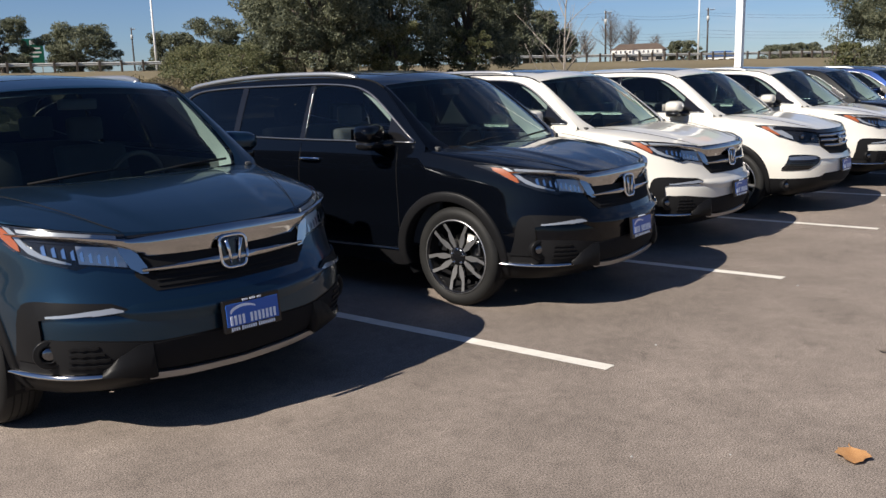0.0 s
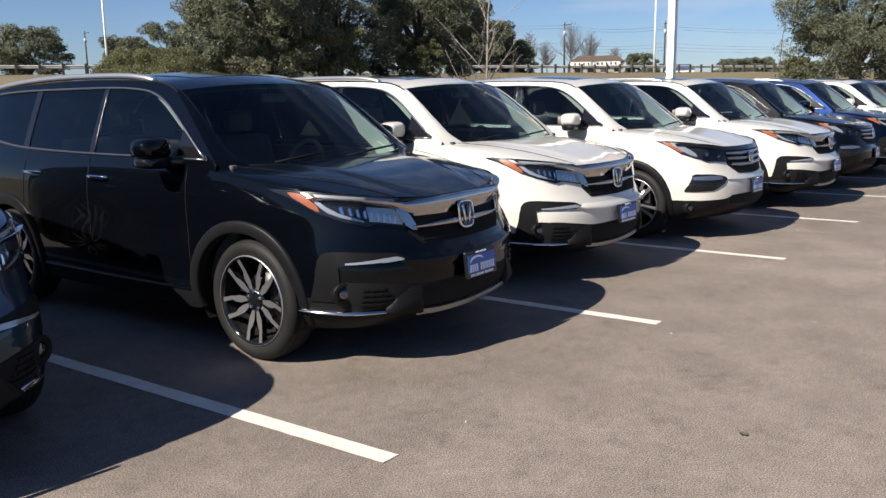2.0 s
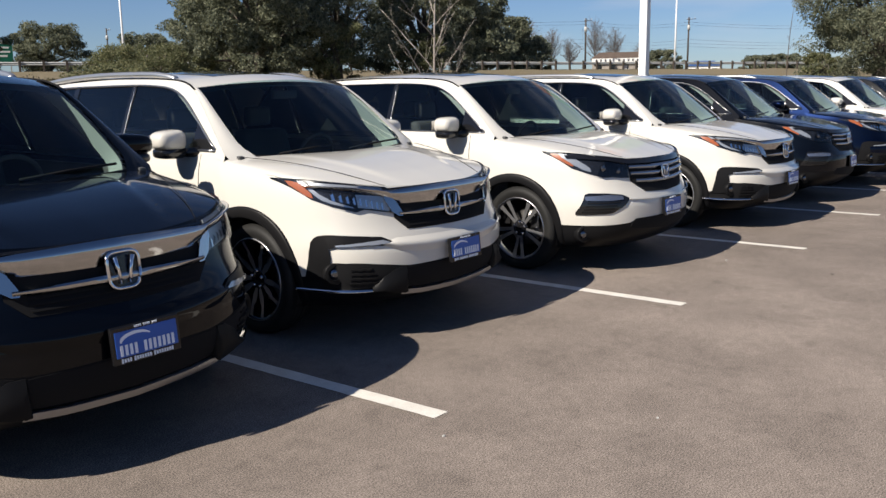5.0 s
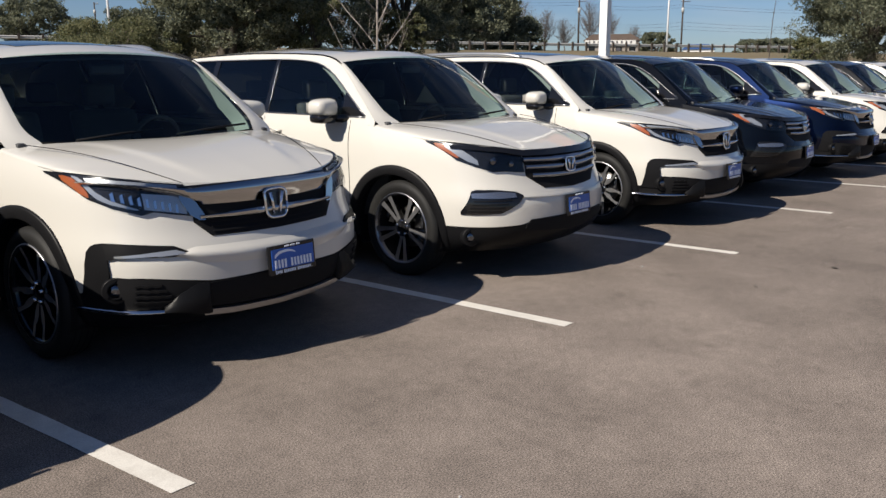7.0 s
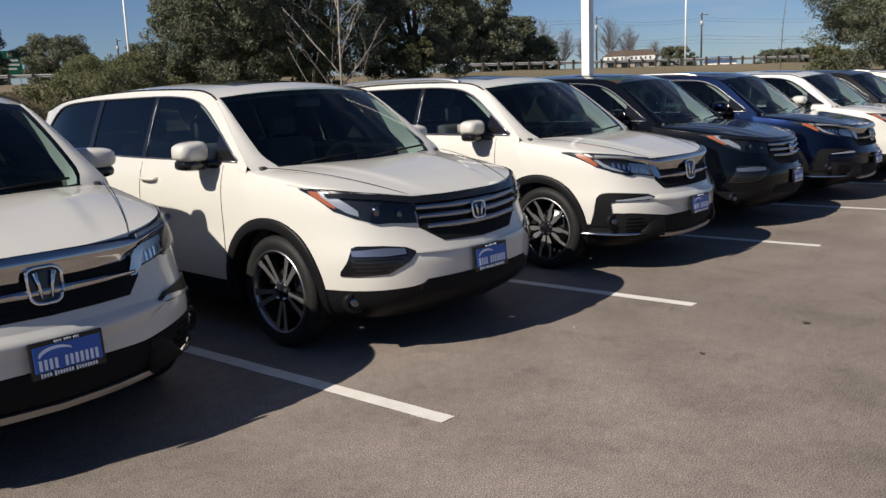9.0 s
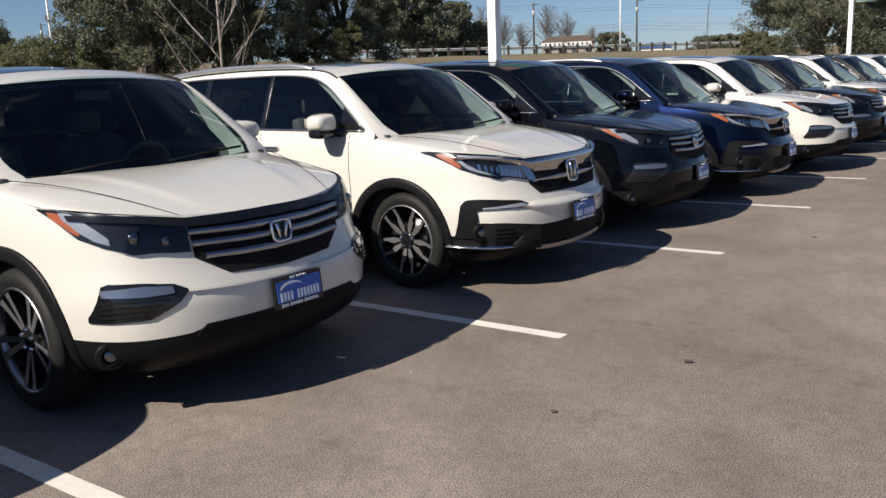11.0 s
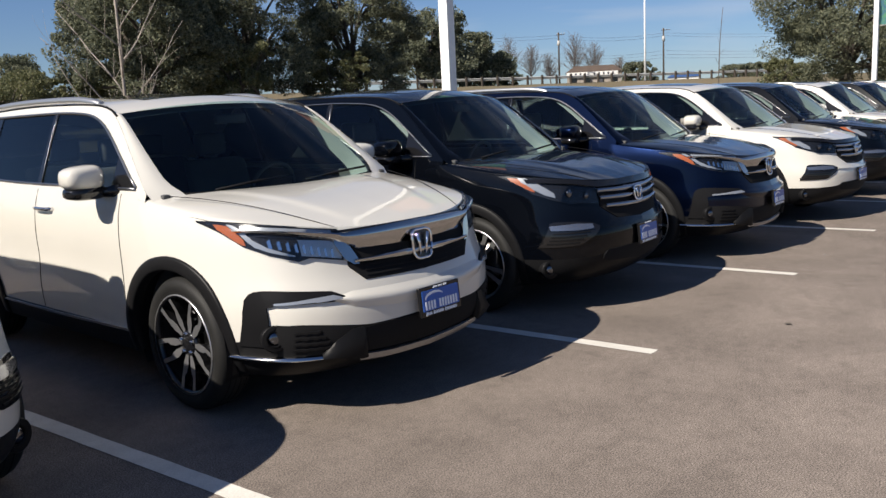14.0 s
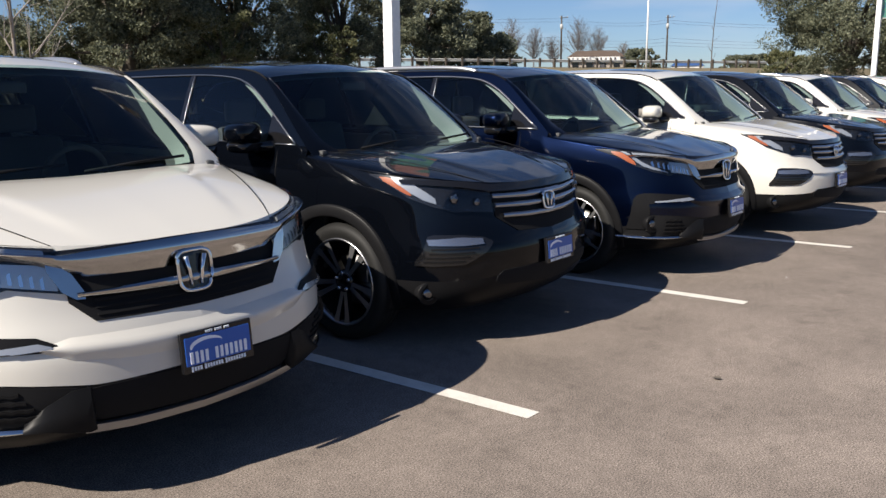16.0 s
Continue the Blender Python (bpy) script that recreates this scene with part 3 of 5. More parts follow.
def suv(style, paint_mat, label):
    """A three-row SUV. Style A: chrome wing grille and rails; style B: three-bar grille."""
    car = tagged(empty("suv"), label, "car", "row of parked SUVs")
    A = style == "A"
    cut = curve([(0, 0.505), (0.42, 0.497), (0.55, 0.515), (0.82, 0.545), (0.86, 0.50), (0.90, 0.44), (1.0, 0.44)] if A else [(0, 0.485), (0.46, 0.485), (0.56, 0.452), (0.93, 0.44), (1.0, 0.44)])
    for side in (-1, 1):
        shell(side, cut, "lower_cladding", paint_mat, car)
    # hood and fender tops
    ns, nq, verts = 81, 40, []
    for j in range(nq):
        q = j / (nq - 1)
        for i in range(ns):
            p = -1 + 2 * i / (ns - 1)
            v = 0.945 * math.copysign(abs(p) ** 0.9, p)
            a = abs(v)
            zf = HOOD_EDGE(a) if a < 0.93 else BELT(SWEEP(a))
            xf, yf = a * HALF(zf), NOSE(zf) + SWEEP(a)
            yr = 1.0 + 0.22 * a * a
            zr = 1.165 + 0.012 * a
            y = yf + (yr - yf) * q
            x = xf + (a / 0.945 * 0.942 - xf) * q
            h = 1 - (1 - q) ** 1.9
            k = (a / 0.945) ** 8
            x += (flank_x(y, edge_z(y)) - 0.002 - x) * k
            h += ((edge_z(y) + 0.001 - zf) / max(zr - zf, 1e-3) - h) * k
            fade = math.sin(math.pi * min(1, q * 1.02)) ** 1.5
            z = zf + (zr - zf) * h + 0.011 * fade * math.exp(-((x - (0.43 + 0.12 * q)) / 0.085) ** 2) - 0.006 * fade * math.exp(-(x / 0.3) ** 2)
            verts.append((math.copysign(x, v), y, z))
    sheet = np.array(verts).reshape(nq, ns, 3)
    for _ in range(60):
        z = sheet[:, :, 2]
        sheet[1:-1, 1:-1, 2] += 0.24 * (z[:-2, 1:-1] + z[2:, 1:-1] + z[1:-1, :-2] + z[1:-1, 2:] - 4 * z[1:-1, 1:-1])
    for j in range(nq):
        q = j / (nq - 1)
        fade = min(1, q / 0.25) * min(1, (1 - q) / 0.12)
        sheet[j, :, 2] += 0.0042 * fade * np.tanh((0.33 + 0.24 * q - np.abs(sheet[j, :, 0])) / 0.028)
    part("hood", sheet.reshape(-1, 3), quads(nq, ns), paint_mat, car)
    for s in (-1, 1):
        line = []
        for t in np.linspace(0, 1, 14):
            v = 0.50 + 0.36 * t ** 0.8
            q = min(1, t ** 0.9 * 0.86)
            zf = HOOD_EDGE(v)
            xf, yf = v * HALF(zf), NOSE(zf) + SWEEP(v)
            yr, zr = 1.0 + 0.22 * v * v, 1.165 + 0.012 * v
            line.append((s * (xf + (v / 0.945 * 0.942 - xf) * q), yf + (yr - yf) * q, zf + (zr - zf) * (1 - (1 - q) ** 1.9) + 0.0005))
        part("hood_seam", *tube(line, 0.0022, 6), MATT, car)
    # cabin sides, windows, pillars
    dlo = [(1.30, 1.213, 1.222), (1.60, 1.213, 1.43), (1.85, 1.214, 1.588), (2.05, 1.215, 1.648), (2.55, 1.217, 1.672), (3.46, 1.236, 1.668), (4.0, 1.288, 1.652), (4.32, 1.335, 1.612), (4.54, 1.405, 1.44)]
    lo_f, hi_f = curve([(a, b) for a, b, _ in dlo]), curve([(a, c) for a, _, c in dlo])
    for s in (-1, 1):
        ys = list(np.concatenate([np.arange(1.17, 2.1, 0.03), np.arange(2.1, 3.9, 0.12), np.arange(3.9, 4.76, 0.04)]))
        vs, fs = [], []
        for y in ys:
            zb, zt = edge_z(y), max(ROOF_LINE(y), edge_z(y) + 0.004)
            inside = 1.30 <= y <= 4.54
            l1 = lo_f(y) + 0.004 if inside else (zb + zt) / 2 - 0.001
            h1 = max(hi_f(y) - 0.004, l1 + 0.001) if inside else (zb + zt) / 2 + 0.001
            l1, h1 = max(l1, zb + 0.002), min(h1, zt - 0.002)
            for z in (zb, (zb + l1) / 2, l1, h1, (h1 + zt) / 2, zt):
                vs.append((s * cabin_x(y, z), y, z))
        for i in range(len(ys) - 1):
            mid = (ys[i] + ys[i + 1]) / 2
            for j in range(5):
                if j == 2 and 1.30 < mid < 4.54:
                    continue
                fs.append((i * 6 + j, (i + 1) * 6 + j, (i + 1) * 6 + j + 1, i * 6 + j + 1))
        crisp(part("cabin_side", vs, fs, paint_mat, car), 60)

        def pane(name, y0, y1, mat, off, inset=0.0, label=""):
            rows = [(y, lo_f(y) + inset, max(hi_f(y) - inset, lo_f(y) + inset + 0.004)) for y in np.linspace(y0, y1, 9)]
            ob = band(name, rows, mat, car, off=off, nx=2, nz=5, depth=0.004, where="cabin", side=s, label=label)
            return ob
        pane("front_door_window", 1.31, 2.52, FRONT_GLASS, -0.004, label="lightly tinted glass").visible_shadow = False
        pane("rear_door_window", 2.58, 3.42, PRIVACY, -0.004, label="dark tinted glass")
        pane("quarter_window", 3.50, 4.535, PRIVACY, -0.004, label="dark tinted glass")
        pane("pillar_cover", 2.52, 2.58, GLOSS, 0.001)
        pane("pillar_cover", 3.42, 3.50, GLOSS, 0.001)
        band("mirror_sail", [(1.31, 1.213, 1.224), (1.56, 1.213, 1.40), (1.575, 1.213, 1.405)], GLOSS, car, off=-0.001, depth=0.004, where="cabin", side=s)
        for y in (2.515,):
            part("window_edge", *tube([(s * (cabin_x(y, z) + 0.002), y + (z - 1.2) * 0.05, z) for z in np.linspace(lo_f(y), hi_f(y), 6)], 0.003, 6), SATIN, car)
        rim = [(y, lo_f(y)) for y in np.linspace(1.29, 4.54, 36)] + [(y, hi_f(y)) for y in np.linspace(4.54, 1.29, 42)]
        loop = [(s * (cabin_x(y, z) + 0.004), y, z) for y, z in rim]
        part("window_trim", *tube(loop, 0.009 if A else 0.006, 6), SATIN, car, "bright window surround")
        part("roof_gutter", *tube([(s * (cabin_x(y, ROOF_LINE(y)) - 0.01), y, ROOF_LINE(y) + 0.006) for y in np.linspace(1.73, 4.6, 34)], 0.007, 6), MATT, car)
        # doors: seams, handles, sill
        for y0, y1, z0 in ((1.46, 1.40, 0.44), (2.55, 2.54, 0.40), (3.38, 3.44, 0.75)):
            seam = [(s * (flank_x(y1 + (y0 - y1) * (z - z0), z) + 0.0005), y1 + (y0 - y1) * (z - z0), z) for z in np.linspace(z0, 1.185, 12)]
            part("door_seam", *tube(seam, 0.003, 6), MATT, car)
        for y in (2.40, 3.27):
            h = [(s * (flank_x(y + d, 1.065) + o), y + d, 1.065) for d, o in ((-0.115, 0.0), (-0.10, 0.028), (-0.05, 0.036), (0.05, 0.036), (0.10, 0.028), (0.115, 0.0))]
            part("door_handle", *tube(h, 0.013, 10, 0.8), CHROME if A else paint_mat, car, "chrome door handle" if A else "")
        if A:
            band("sill_trim", [(1.42, 0.385, 0.40), (2.2, 0.372, 0.388), (3.2, 0.372, 0.388)], CHROME, car, off=0.012, where="flank", side=s, label="chrome sill strip")
        flare(car, s, ARCH_Y, 0.488)
        flare(car, s, REAR_Y, 0.50)
        mirror_unit(car, s, paint_mat)
        if A:
            rail = [(s * 0.64, 2.14, 1.735), (s * 0.655, 2.24, 1.758), (s * 0.665, 2.5, 1.778), (s * 0.665, 3.2, 1.784), (s * 0.66, 3.8, 1.764), (s * 0.65, 4.3, 1.722), (s * 0.64, 4.46, 1.69)]
            part("roof_rail", *tube([(a, b, c - 0.024) for a, b, c in smooth_curve(rail, 5)], 0.023, 10, 1.1), RAIL, car, "satin silver roof rail")
    # windscreen, roof, tailgate
    ns, nv = 21, 14
    vs, post, lining = [], {-1: [], 1: []}, {-1: [], 1: []}
    for j in range(nv):
        t = j / (nv - 1)
        y = 1.18 + (1.77 - 1.18) * t
        z = ROOF_LINE(y)
        e = Vector((cabin_x(y, z) - 0.012, y, z - 0.004))
        m = Vector((0, 0.99 + 0.63 * t, 1.16 + 0.538 * t + 0.02 * math.sin(math.pi * t)))
        pin = 0.965 - 0.105 * (1 - t) ** 1.3 - 0.05 * max(0, 1 - t * 6) ** 2
        for i in range(ns):
            p = pin * (-1 + 2 * i / (ns - 1))
            vs.append((p * e.x, m.y + (e.y - m.y) * p * p, m.z + (e.z - m.z) * p * p))
        for side in (-1, 1):
            if j == 0:
                for k in range(5):
                    p = pin - 0.03 + (1.03 - pin) * k / 4
                    post[side].append((side * p * e.x, m.y + (e.y - m.y) * p * p - 0.05, m.z + (e.z - m.z) * p * p - 0.04))
            for k in range(5):
                p = pin + (1.012 - pin) * k / 4
                bulge = 0.004 + 0.006 * math.sin(math.pi * k / 4)
                post[side].append((side * p * e.x, m.y + (e.y - m.y) * p * p - bulge, m.z + (e.z - m.z) * p * p + bulge))
                if k < 4:
                    lining[side].append((side * (pin * e.x - 0.014 + 0.012 * k), m.y + (e.y - m.y) * pin * pin + 0.012 + 0.07 * k, m.z + (e.z - m.z) * pin * pin - 0.012 - 0.012 * k))
    part("windscreen", vs, quads(nv, ns), WIND, car, "dark tinted windscreen").visible_shadow = False
    for side in (-1, 1):
        part("windscreen_pillar", post[side], quads(nv + 1, 5), paint_mat, car)
        part("pillar_lining", lining[side], quads(nv, 4), LINER, car, "pale grey pillar lining")
    part("cowl", [(x, y - 0.004, z + 0.001) for x, y, z in vs[:ns]] + [(x, y - 0.03, z - 0.03) for x, y, z in vs[:ns]], quads(2, ns), MATT, car)
    vs = []
    for j in range(18):
        ye = 1.77 + (4.74 - 1.77) * j / 17
        z = ROOF_LINE(ye)
        ex, yc = cabin_x(ye, z), 1.62 + (4.80 - 1.62) * j / 17
        for i in range(ns):
            p = -1 + 2 * i / (ns - 1)
            vs.append((p * ex, yc + (ye - yc) * p * p, z + (0.042 + 0.024 * min(1, j / 5)) * (1 - p * p) - 0.004 * p ** 8))
    part("roof", vs, quads(18, ns), paint_mat, car)
    part("headliner", [(x * 0.97, y, z - 0.035) for x, y, z in vs], quads(18, ns), LINER, car, "pale grey headlining")
    sun_rows = []
    for j in range(6):
        ye = 2.0 + 0.62 * j / 5
        for i in range(9):
            p = (-1 + 2 * i / 8) * 0.62
            sun_rows.append((p * cabin_x(ye, ROOF_LINE(ye)), ye - 0.1 * (1 - p * p), ROOF_LINE(ye) + (0.042 + 0.024 * min(1, (ye - 1.77) / 0.84)) * (1 - p * p) + 0.004))
    part("sunroof", sun_rows, quads(6, 9), GLOSS, car, "black glass sunroof")
    last, vs = [v for v in vs[-ns:]], []
    for j in range(6):
        t = j / 5
        for i in range(ns):
            p = -1 + 2 * i / (ns - 1)
            a = last[i]
            b = (p * 0.86, 4.87 - 0.16 * p * p, 1.33)
            vs.append(tuple(a[k] + (b[k] - a[k]) * t for k in range(3)))
    part("rear_window", vs, quads(6, ns), PRIVACY, car, "dark tinted rear glass")
    for x0, x1 in ((-0.55, 0.02), (0.1, 0.68)):
        part("wiper", *tube([(x0, 1.04 + 0.05 * abs(x0), 1.178), ((x0 + x1) / 2, 1.05, 1.205), (x1, 1.075 + 0.05 * abs(x1), 1.215)], 0.008, 6), MATT, car)
    # cabin inside
    part("cabin_floor", *box(0, 2.9, 0.42, 1.72, 3.7, 0.06), MATT, car, smooth=False)
    for s in (-1, 1):
        part("door_lining", *box(s * 0.845, 2.9, 0.80, 0.05, 3.6, 0.76, 0.015), INSIDE, car, smooth=False)
    v, f = box(0, 1.36, 0.95, 1.66, 0.62, 0.36, 0.06)
    part("dashboard", [(a, b, c + 0.03 * (1 - (a / 0.8) ** 2) - 0.12 * max(0, b - 1.4)) for a, b, c in v], f, INSIDE, car)
    ring = [(0.38 + 0.185 * math.cos(a), 1.76 - 0.06 * math.sin(a), 1.08 + 0.175 * math.sin(a)) for a in np.linspace(0, 2 * math.pi, 25)]
    part("steering_wheel", *joined(tube(ring, 0.016, 8), tube([(0.22, 1.76, 1.07), (0.38, 1.72, 1.06), (0.54, 1.76, 1.07)], 0.03, 8), tube([(0.38, 1.74, 1.06), (0.38, 1.5, 0.98)], 0.035, 8)), INSIDE, car)
    for x in (-0.38, 0.38):
        seat(car, x, 2.32, 0.5)
    seat(car, 0, 3.2, 1.35)
    part("rear_mirror", *box(0, 1.66, 1.585, 0.24, 0.035, 0.065, 0.015), INSIDE, car)
    part("underbody", *box(0, 2.4, 0.30, 1.22, 4.4, 0.10, 0.02), MATT, car, smooth=False)
    part("engine_block", *box(0, 0.75, 0.62, 1.2, 0.9, 0.5, 0.03), MATT, car, smooth=False)
    front_end_a(car, paint_mat) if A else front_end_b(car, paint_mat)
    plate(car, -0.125 if A else -0.105)
    for x, turned in ((-0.968, False), (0.968, True)):
        for y in (HUB_Y, REAR_Y):
            wheel("wheel", style, car, x, y, turned)
    return car


def headlamp(car, s, A):
    """Lamp unit: dark housing, amber marker, light tube, reflectors and a clear lens."""
    unit = empty("headlamp")
    unit.parent = car
    put = (lambda r: r) if s < 0 else flip
    top = [(-0.915, 1.052, 1.062), (-0.88, 0.975, 1.058), (-0.857, 0.933, 1.052), (-0.795, 0.888, 1.042), (-0.697, 0.852, 1.027), (-0.648, 0.866, 1.018), (-0.56, 0.849, 1.006), (-0.483, 0.834, 0.995)] if A else [(-0.905, 1.050, 1.060), (-0.88, 0.975, 1.056), (-0.86, 0.925, 1.050), (-0.80, 0.880, 1.040), (-0.71, 0.842, 1.024), (-0.64, 0.845, 1.014), (-0.56, 0.835, 1.002), (-0.483, 0.83, 0.992)]
    band("housing", put(top), LAMP_DARK, unit, off=0.003, nz=5, depth=0.02, label="black lamp housing")
    band("turn_signal", put([(-0.893, 1.020, 1.045), (-0.882, 0.990, 1.044), (-0.870, 0.962, 1.036), (-0.858, 0.945, 1.000), (-0.850, 0.940, 0.968)]), AMBER, unit, off=0.008, depth=0.006, label="amber turn signal")
    if A:
        band("light_tube", put([(-0.868, 1.038, 1.046), (-0.856, 1.004, 1.040), (-0.844, 0.962, 1.010), (-0.828, 0.932, 0.968), (-0.795, 0.908, 0.930), (-0.745, 0.888, 0.902), (-0.705, 0.877, 0.884)]), TUBE, unit, off=0.010, depth=0.008, label="pale light tube")
        band("upper_strip", put([(-0.842, 1.020, 1.036), (-0.7, 0.998, 1.016), (-0.52, 0.972, 0.990)]), TUBE, unit, off=0.010, depth=0.008, label="pale upper light tube")
        band("inner_bezel", put([(-0.82, 0.985, 1.012), (-0.70, 0.966, 0.994), (-0.60, 0.952, 0.978), (-0.51, 0.938, 0.962)]), LAMP_DARK, unit, off=0.012, depth=0.01)
        band("reflector", put([(-0.68, 0.880, 0.960), (-0.60, 0.866, 0.950), (-0.50, 0.846, 0.934)]), REFLECT, unit, off=0.0065, depth=0.004, label="bright lamp reflector")
        band("reflector", put([(-0.815, 0.945, 0.975), (-0.76, 0.912, 0.972), (-0.68, 0.880, 0.960)]), LAMP_DARK, unit, off=0.0065, depth=0.004, label="dark lamp reflector")
        for k in range(9):
            x = -0.79 + 0.030 * k
            lo = 0.926 - 0.0085 * k
            band("led_fin", put([(x, lo, lo + 0.034), (x + 0.012, lo - 0.003, lo + 0.044)]), CHROME, unit, off=0.0125, depth=0.008, nx=1, nz=1, label="bright lamp fin")
    else:
        band("light_tube", put([(-0.872, 1.010, 1.044), (-0.85, 0.955, 1.040), (-0.82, 0.915, 0.985), (-0.78, 0.892, 0.925)]), TUBE, unit, off=0.010, depth=0.008, label="pale light tube")
        for cx, cz, r in ((-0.70, 0.922, 0.032), (-0.585, 0.897, 0.024)):
            y = nose_y(cx, cz)
            v, f = lathe([(0.01, r), (-0.006, r * 0.95), (-0.004, r * 0.8), (-0.012, r * 0.55), (-0.018, 0.0)], 20)
            part("projector", [(s * -cx + p[1] * (1 if s > 0 else -1) * 0 + p[1], y + p[0] - 0.012, cz + p[2]) for p in v], f, DARK_CHROME, unit, "round projector lens")
    band("lens", put([(a, lo + 0.002, hi - 0.002) for a, lo, hi in top]), LENS, unit, off=0.018, nz=5, depth=0.002, label="clear lamp cover")


def emblem(car, x, z, w, h):
    """Chrome badge frame with two plain uprights."""
    y = nose_y(x, z) - 0.034
    e = empty("badge")
    e.parent = car
    ring = []
    for k in range(33):
        a = 2 * math.pi * k / 32
        c, s = math.cos(a), math.sin(a)
        ring.append((x + math.copysign(abs(c) ** 0.5, c) * w / 2 * (1 + 0.10 * s), y + 0.012 * s, z + math.copysign(abs(s) ** 0.5, s) * h / 2))
    part("badge_frame", *tube(ring, 0.0085, 8), CHROME, e)
    face = [(p[0] + (x - p[0]) * 0.06, p[1] + 0.004, p[2] + (z - p[2]) * 0.06) for p in ring[:32]]
    part("badge_plate", face, [tuple(range(32))], LAMP_DARK, e, smooth=False)
    for s in (-1, 1):
        part("badge_bar", *tube([(x + s * w * 0.15, y - 0.006, z - h * 0.36), (x + s * w * 0.19, y - 0.008, z), (x + s * w * 0.28, y - 0.004, z + h * 0.38)], [0.009, 0.008, 0.011], 6), CHROME, e)


def front_end_a(car, paint_mat):
    for s in (-1, 1):
        headlamp(car, s, True)
    g = empty("grille")
    g.parent = car
    band("grille_mesh", [(-0.475, 0.80, 0.94), (-0.40, 0.725, 0.965), (-0.2, 0.722, 0.965), (0, 0.720, 0.965), (0.2, 0.722, 0.965), (0.40, 0.725, 0.965), (0.475, 0.80, 0.94)], MATT, g, off=0.005, nx=4, nz=4, label="black grille opening")
    for k in range(3):
        z = 0.742 + 0.026 * k
        band("grille_slat", [(-0.39, z, z + 0.010), (0, z - 0.002, z + 0.008), (0.39, z, z + 0.010)], MATT, g, off=0.012, nx=8, nz=1, label="black slat")
    band("chrome_bar", [(-0.86, 1.002, 1.012), (-0.7, 0.975, 0.993), (-0.55, 0.940, 0.972), (-0.47, 0.905, 0.962), (-0.40, 0.885, 0.967), (-0.2, 0.880, 0.974), (0, 0.878, 0.978), (0.2, 0.880, 0.974), (0.40, 0.885, 0.967), (0.47, 0.905, 0.962), (0.55, 0.940, 0.972), (0.7, 0.975, 0.993), (0.86, 1.002, 1.012)], WING_CHROME, g, off=0.02, nx=5, nz=5, depth=0.03, lean=(0.004, 0.016, 0.030, 0.041, 0.046, 0.040), label="wide chrome grille wing")
    band("hood_lip", [(-0.5, 0.972, 0.984), (0, 0.979, 0.988), (0.5, 0.972, 0.984)], GLOSS, g, off=0.012, nx=10, nz=1)
    band("lower_bar", [(-0.445, 0.812, 0.832), (-0.3, 0.806, 0.834), (-0.1, 0.80, 0.838), (0, 0.80, 0.84), (0.1, 0.80, 0.838), (0.3, 0.806, 0.834), (0.445, 0.812, 0.832)], WING_CHROME, g, off=0.022, nx=4, nz=3, depth=0.024, lean=(0.016, 0.030, 0.034, 0.026), label="chrome lower grille bar")
    for put in (lambda r: r, flip):
        band("chrome_blade", put([(-0.525, 0.915, 0.946), (-0.49, 0.838, 0.936), (-0.45, 0.808, 0.90), (-0.42, 0.806, 0.835)]), WING_CHROME, g, off=0.021, nx=3, nz=3, depth=0.022, label="chrome grille blade")
    emblem(g, 0.0, 0.858, 0.148, 0.158)
    band("bumper_ridge", [(-0.61, 0.648, 0.656), (-0.50, 0.602, 0.682), (-0.3, 0.577, 0.678), (0, 0.565, 0.672), (0.3, 0.577, 0.678), (0.50, 0.602, 0.682), (0.61, 0.648, 0.656)], paint_mat, car, nx=8, nz=8, depth=0.016, lean=(0.001, 0.005, 0.011, 0.0165, 0.0195, 0.0165, 0.011, 0.005, 0.001))
    both("bumper_corner_trim", [(-0.906, 0.43, 0.50), (-0.902, 0.43, 0.61), (-0.893, 0.43, 0.668), (-0.880, 0.43, 0.698), (-0.866, 0.43, 0.711), (-0.848, 0.43, 0.716)], CLAD, car, off=0.012, depth=0.02, label="dark plastic bumper bracket")
    both("bumper_corner_trim", [(-0.849, 0.632, 0.716), (-0.82, 0.642, 0.716), (-0.78, 0.646, 0.712), (-0.60, 0.642, 0.693), (-0.545, 0.655, 0.664)], CLAD, car, off=0.012, depth=0.02, label="dark plastic bumper bracket")
    both("day_light", [(-0.825, 0.644, 0.654), (-0.76, 0.646, 0.660), (-0.68, 0.648, 0.668)], TUBE, car, off=0.020, depth=0.012, label="pale outer end of the light strip")
    both("day_light", [(-0.68, 0.645, 0.668), (-0.60, 0.649, 0.673), (-0.562, 0.651, 0.658)], TUBE, car, off=0.020, depth=0.012, label="slim daytime light strip")
    both("lower_corner", [(-0.90, 0.37, 0.445), (-0.85, 0.365, 0.50), (-0.83, 0.362, 0.545), (-0.70, 0.365, 0.53), (-0.60, 0.37, 0.515), (-0.50, 0.40, 0.497)], MATT, car, off=0.003, depth=0.01)
    for k in range(4):
        z = 0.40 + 0.03 * k
        rows = [(-0.775 + 0.02 * i, z + 0.006 * (i % 2), z + 0.012 + 0.006 * (i % 2)) for i in range(9 - k)]
        both("vent_rib", rows, CLAD, car, off=0.010, nx=1, nz=1)
    both("bumper_wing", [(-0.66, 0.375, 0.385), (-0.60, 0.372, 0.445), (-0.52, 0.355, 0.492), (-0.46, 0.345, 0.494), (-0.44, 0.35, 0.37)], CLAD, car, off=0.016, depth=0.022, lean=(0.046, 0.040, 0.028, 0.015, 0.006), label="dark plastic lower wing")
